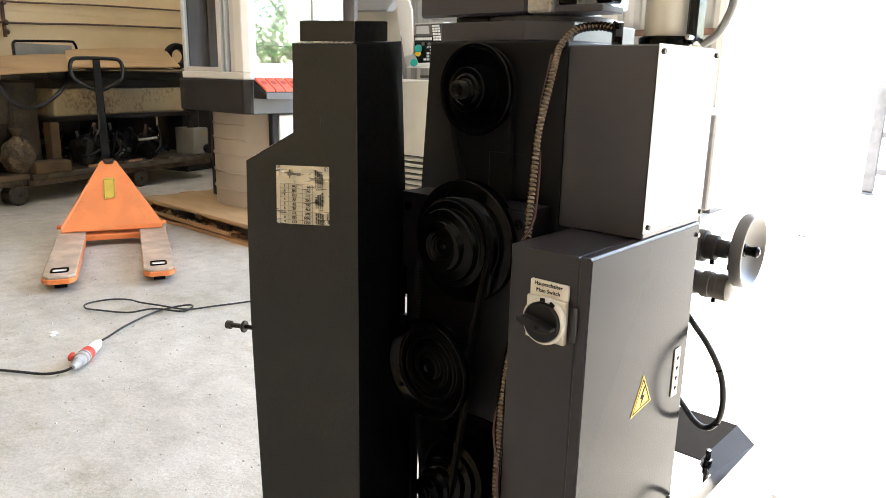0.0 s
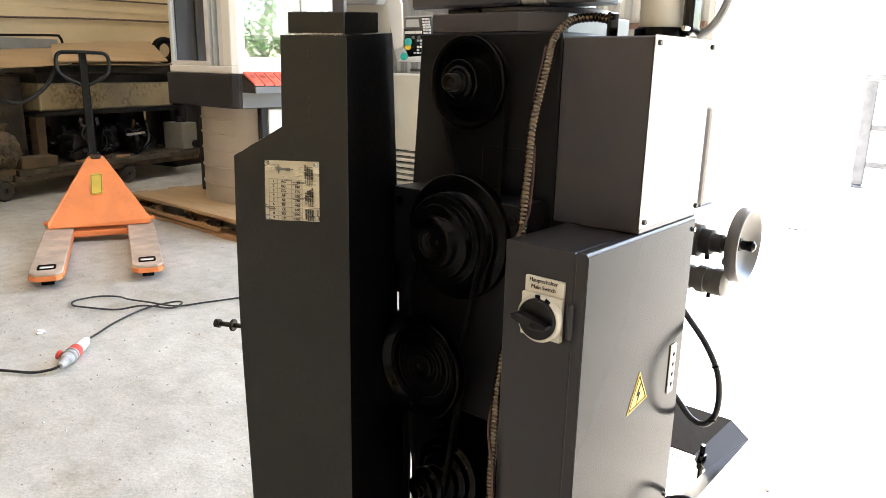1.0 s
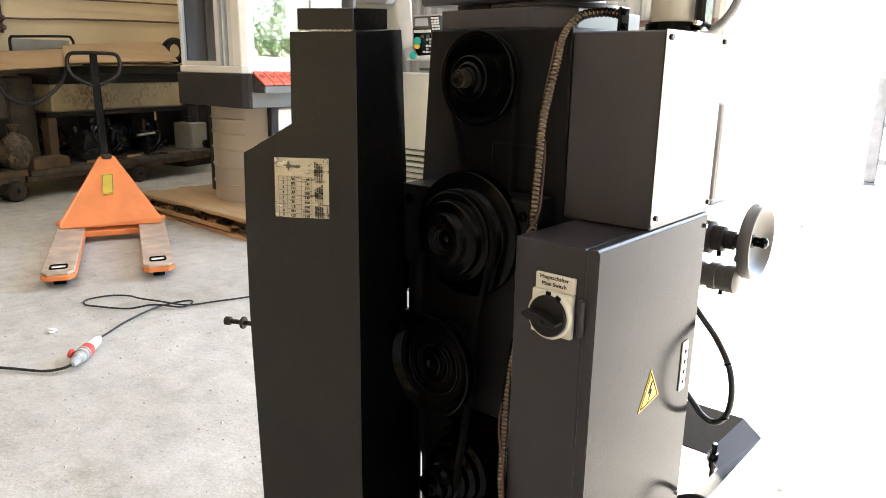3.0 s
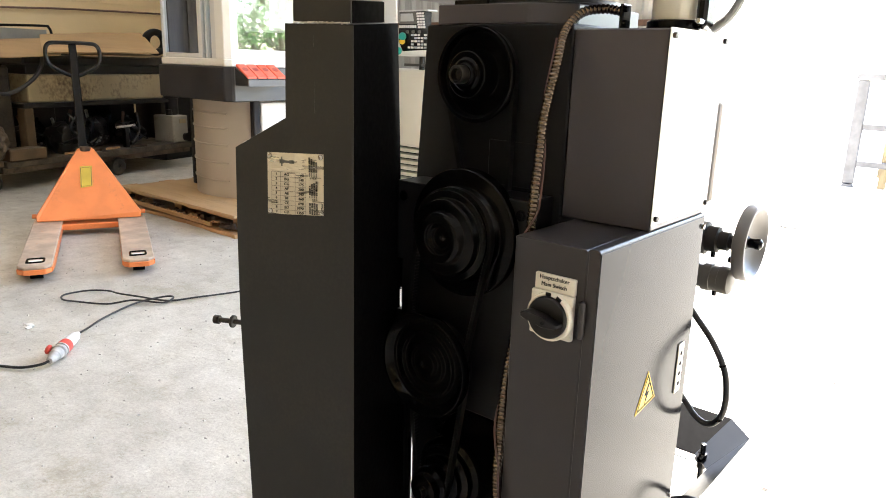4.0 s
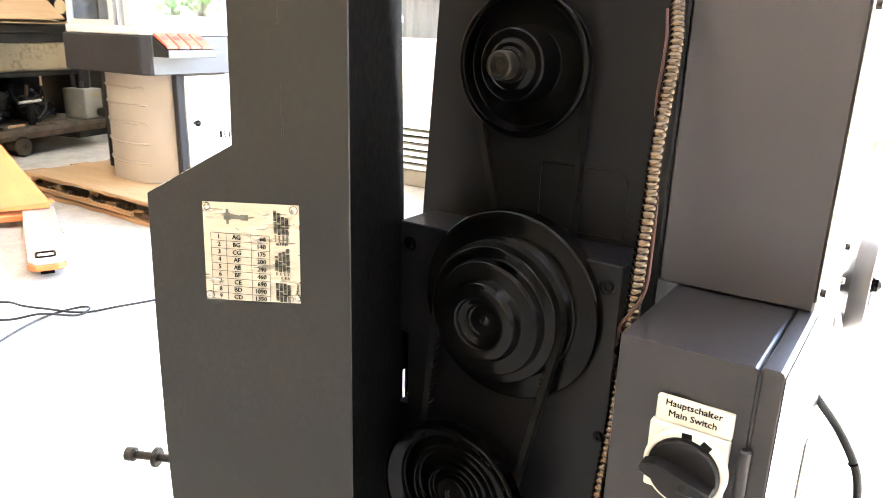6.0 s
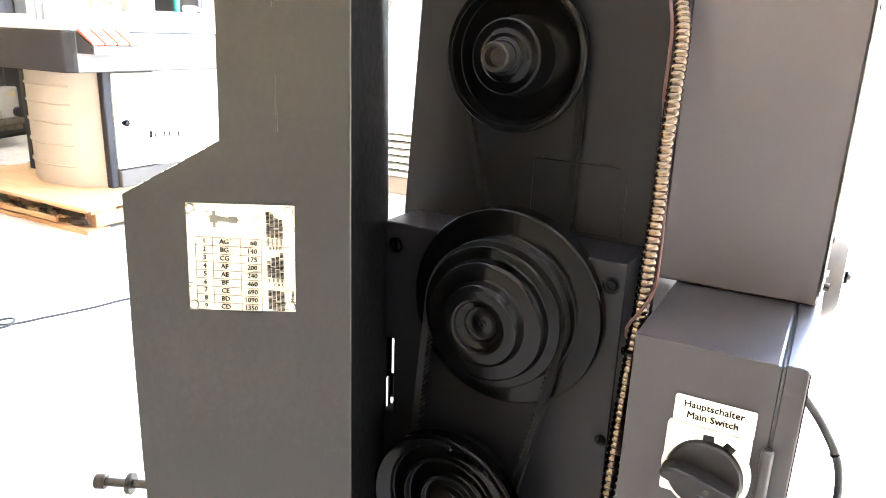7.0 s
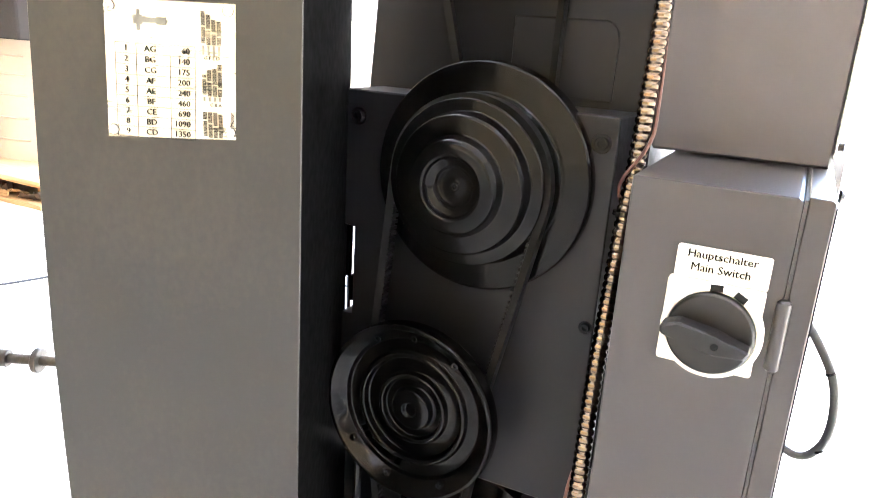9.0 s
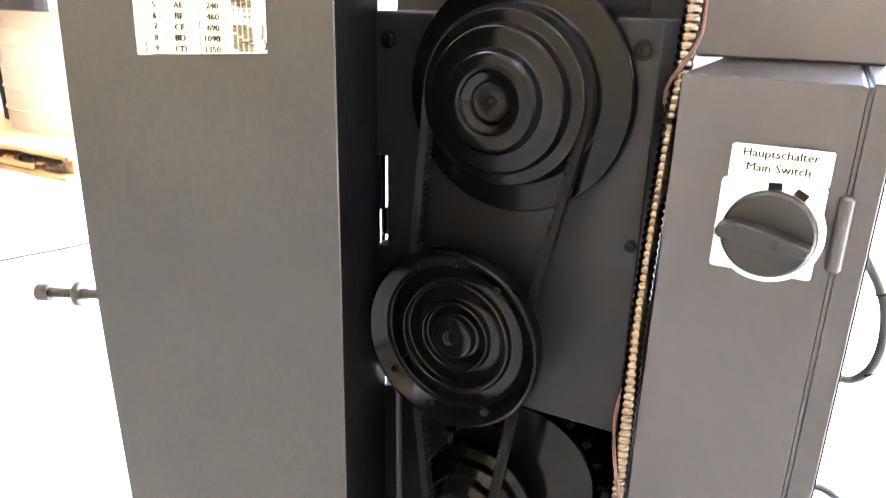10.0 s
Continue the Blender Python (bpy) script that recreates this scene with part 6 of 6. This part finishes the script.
# ---- yard beyond the door ----
stack = thing("pallet_rack", "grey tube rack with upright yellow pallet boards in the sunny yard", "rack", at=(-1.71, 8.1, 0))
for x in (0.0, 0.92):
    part("post", box(x - 0.04, x + 0.07, 0.0, 0.05, 0.0205, 1.0385, 0.012), YARDGREY, stack)
    part("foot", box(x - 0.03, x + 0.08, -0.03, 0.08, 0.0, 0.02, 0.003), YARDGREY, stack)
for z in (1.04, 0.56, 0.20):
    part("rail", box(0.071 if z < 1 else -0.05, 0.879, 0.0, 0.05, z, z + 0.06, 0.006), YARDGREY, stack)
random.seed(17)
for k in range(7):
    x = 0.27 + 0.09 * k
    part("pallet_board", box(x, x + random.uniform(0.06, 0.08), 0.07, 0.09, 0.0, random.uniform(1.15, 1.55), 0.003), YARDWOOD, stack)
for z in (0.10, 0.62):
    part("pallet_block", box(0.25, 0.90, 0.091, 0.18, z, z + 0.09, 0.004), YARDWOOD, stack)
drain = thing("drain_cover", "small dark iron drain cover in the floor by the door", "drain cover", at=(-1.56, 5.54, 0))
part("plate", turned([(0, 0.0), (0.07, 0.0), (0.07, 0.008), (0.062, 0.010), (0, 0.010)], (0, 0, 0), (0, 0, 1), 24), GRIME, drain)

np_("teal_strip", box(-4.158, -4.132, 3.335, 3.362, 1.1285, 1.265, 0.003), GREEN, "teal edge strip", False, swi)
bottle = thing("plastic_bottle", "white plastic bottle lying on the machine's side ledge", "bottle", at=(-4.145, 3.45, 1.1284))
part("flask", turned([(0, 0), (0.018, 0.0), (0.020, 0.004), (0.020, 0.085), (0.012, 0.10), (0.008, 0.102), (0.008, 0.118), (0, 0.118)], (0, -0.05, 0.0203), (0.05, 1, 0), 20), WHITEPLASTIC, bottle, "", True)
part("cap", turned([(0, 0.1185), (0.0095, 0.1185), (0.0095, 0.135), (0, 0.135)], (0, -0.05, 0.0203), (0.05, 1, 0), 16), PLUGGREY, bottle, "", True)


def yard_tree(x, y, h, seed):
    random.seed(seed)
    root = thing("yard_tree", "leafy green tree standing in the sunny yard", "tree", "yard trees", at=(x, y, 0))
    bm = tube([Vector((0.05 * math.sin(k), 0.05 * math.cos(1.7 * k), h * 0.62 * k / 8)) for k in range(9)], lambda g: 0.10 * (1 - 0.9 * g / h), 10)
    tips = []
    for k in range(16):
        z0 = h * random.uniform(0.25, 0.6)
        a, l = random.uniform(0, 6.28), random.uniform(0.5, 1.1)
        tip = Vector((l * math.cos(a), l * math.sin(a), z0 + random.uniform(0.3, 1.0)))
        tips.append((Vector((0, 0, z0)), tip))
        tube(smooth_line([(0, 0, z0), tuple(Vector((0, 0, z0)).lerp(tip, 0.5) + Vector((0, 0, 0.1))), tuple(tip)], 4), lambda g, l=l: max(0.006, 0.03 * (1 - g / (l + 0.8))), 6, bm)
    part("trunk", bm, OLDWOOD, root, "", True)
    vs, fs = [], []
    for k in range(800):
        p0, p1 = random.choice(tips)
        c = p0.lerp(p1, random.uniform(0.45, 1.15)) + Vector([random.gauss(0, 0.2) for _ in range(3)])
        d1 = Vector([random.gauss(0, 1) for _ in range(3)]).normalized()
        d2 = d1.orthogonal().normalized()
        l, w = random.uniform(0.06, 0.12), random.uniform(0.025, 0.045)
        n0 = len(vs)
        vs += [c - d1 * l, c + d2 * w, c + d1 * l, c - d2 * w]
        fs.append((n0, n0 + 1, n0 + 2, n0 + 3))
    me = bpy.data.meshes.new("crown")
    me.from_pydata(vs, [], fs)
    me.materials.append(LEAF)
    cr = new("crown", me)
    cr.parent = root


for n_, (x, y, h) in enumerate(((2.6, 9.2, 3.2), (4.6, 9.8, 3.8), (6.6, 10.6, 3.4), (5.6, 12.6, 4.2))):
    yard_tree(x, y, h, 30 + n_)

random.seed(41)
for x, y, w in ((-0.685, 2.728, 0.010), (-0.674, 2.751, 0.012), (-0.594, 2.096, 0.006), (-1.103, 2.875, 0.007), (-0.655, 1.877, 0.010), (-0.847, 2.445, 0.008), (-1.018, 3.024, 0.007)):
    leaf = thing("dry_leaf", "small curled dry leaf lying on the concrete", "leaf", "dry leaves", at=(x, y, 0), turn=radians(random.uniform(0, 360)))
    bm = bmesh.new()
    spine = [bm.verts.new((w * (k - 2) * 0.7, 0, 0.0012 + w * 0.06 * (k - 2) ** 2)) for k in range(5)]
    for e in (-1, 1):
        rim_ = [bm.verts.new((w * (k - 2) * 0.68, e * w * 0.55 * h, 0.0008 + w * 0.25 * h + w * 0.06 * (k - 2) ** 2)) for k, h in ((1, 0.8), (2, 1.0), (3, 0.7))]
        bm.faces.new((spine[0], rim_[0], spine[1]))
        bm.faces.new((spine[1], rim_[0], rim_[1], spine[2]))
        bm.faces.new((spine[2], rim_[1], rim_[2], spine[3]))
        bm.faces.new((spine[3], rim_[2], spine[4]))
    part("blade", bm, WOOD_DARK, leaf)

# grit and crumbs lying about on the concrete
random.seed(8)
vs, fs = [], []
for k in range(3200):
    x, y = random.uniform(-5.2, -1.3), random.uniform(0.1, 3.6)
    r_ = random.choice((0.0014, 0.0018, 0.0022, 0.003, 0.004, 0.006))
    a = random.uniform(0, 6.28)
    n0 = len(vs)
    vs += [(x + r_ * math.cos(a + q) * random.uniform(0.6, 1.3), y + r_ * math.sin(a + q) * random.uniform(0.6, 1.3), 0.0003) for q in (0, 2.1, 4.2)] + [(x, y, r_ * 0.8)]
    fs += [(n0, n0 + 1, n0 + 3), (n0 + 1, n0 + 2, n0 + 3), (n0 + 2, n0, n0 + 3)]
me = bpy.data.meshes.new("floor_grit")
me.from_pydata(vs, [], fs)
me.materials.append(GRIT)
tagged(new("floor_grit", me), "pale grit and crumbs scattered over the concrete", "grit", "", "stuff")
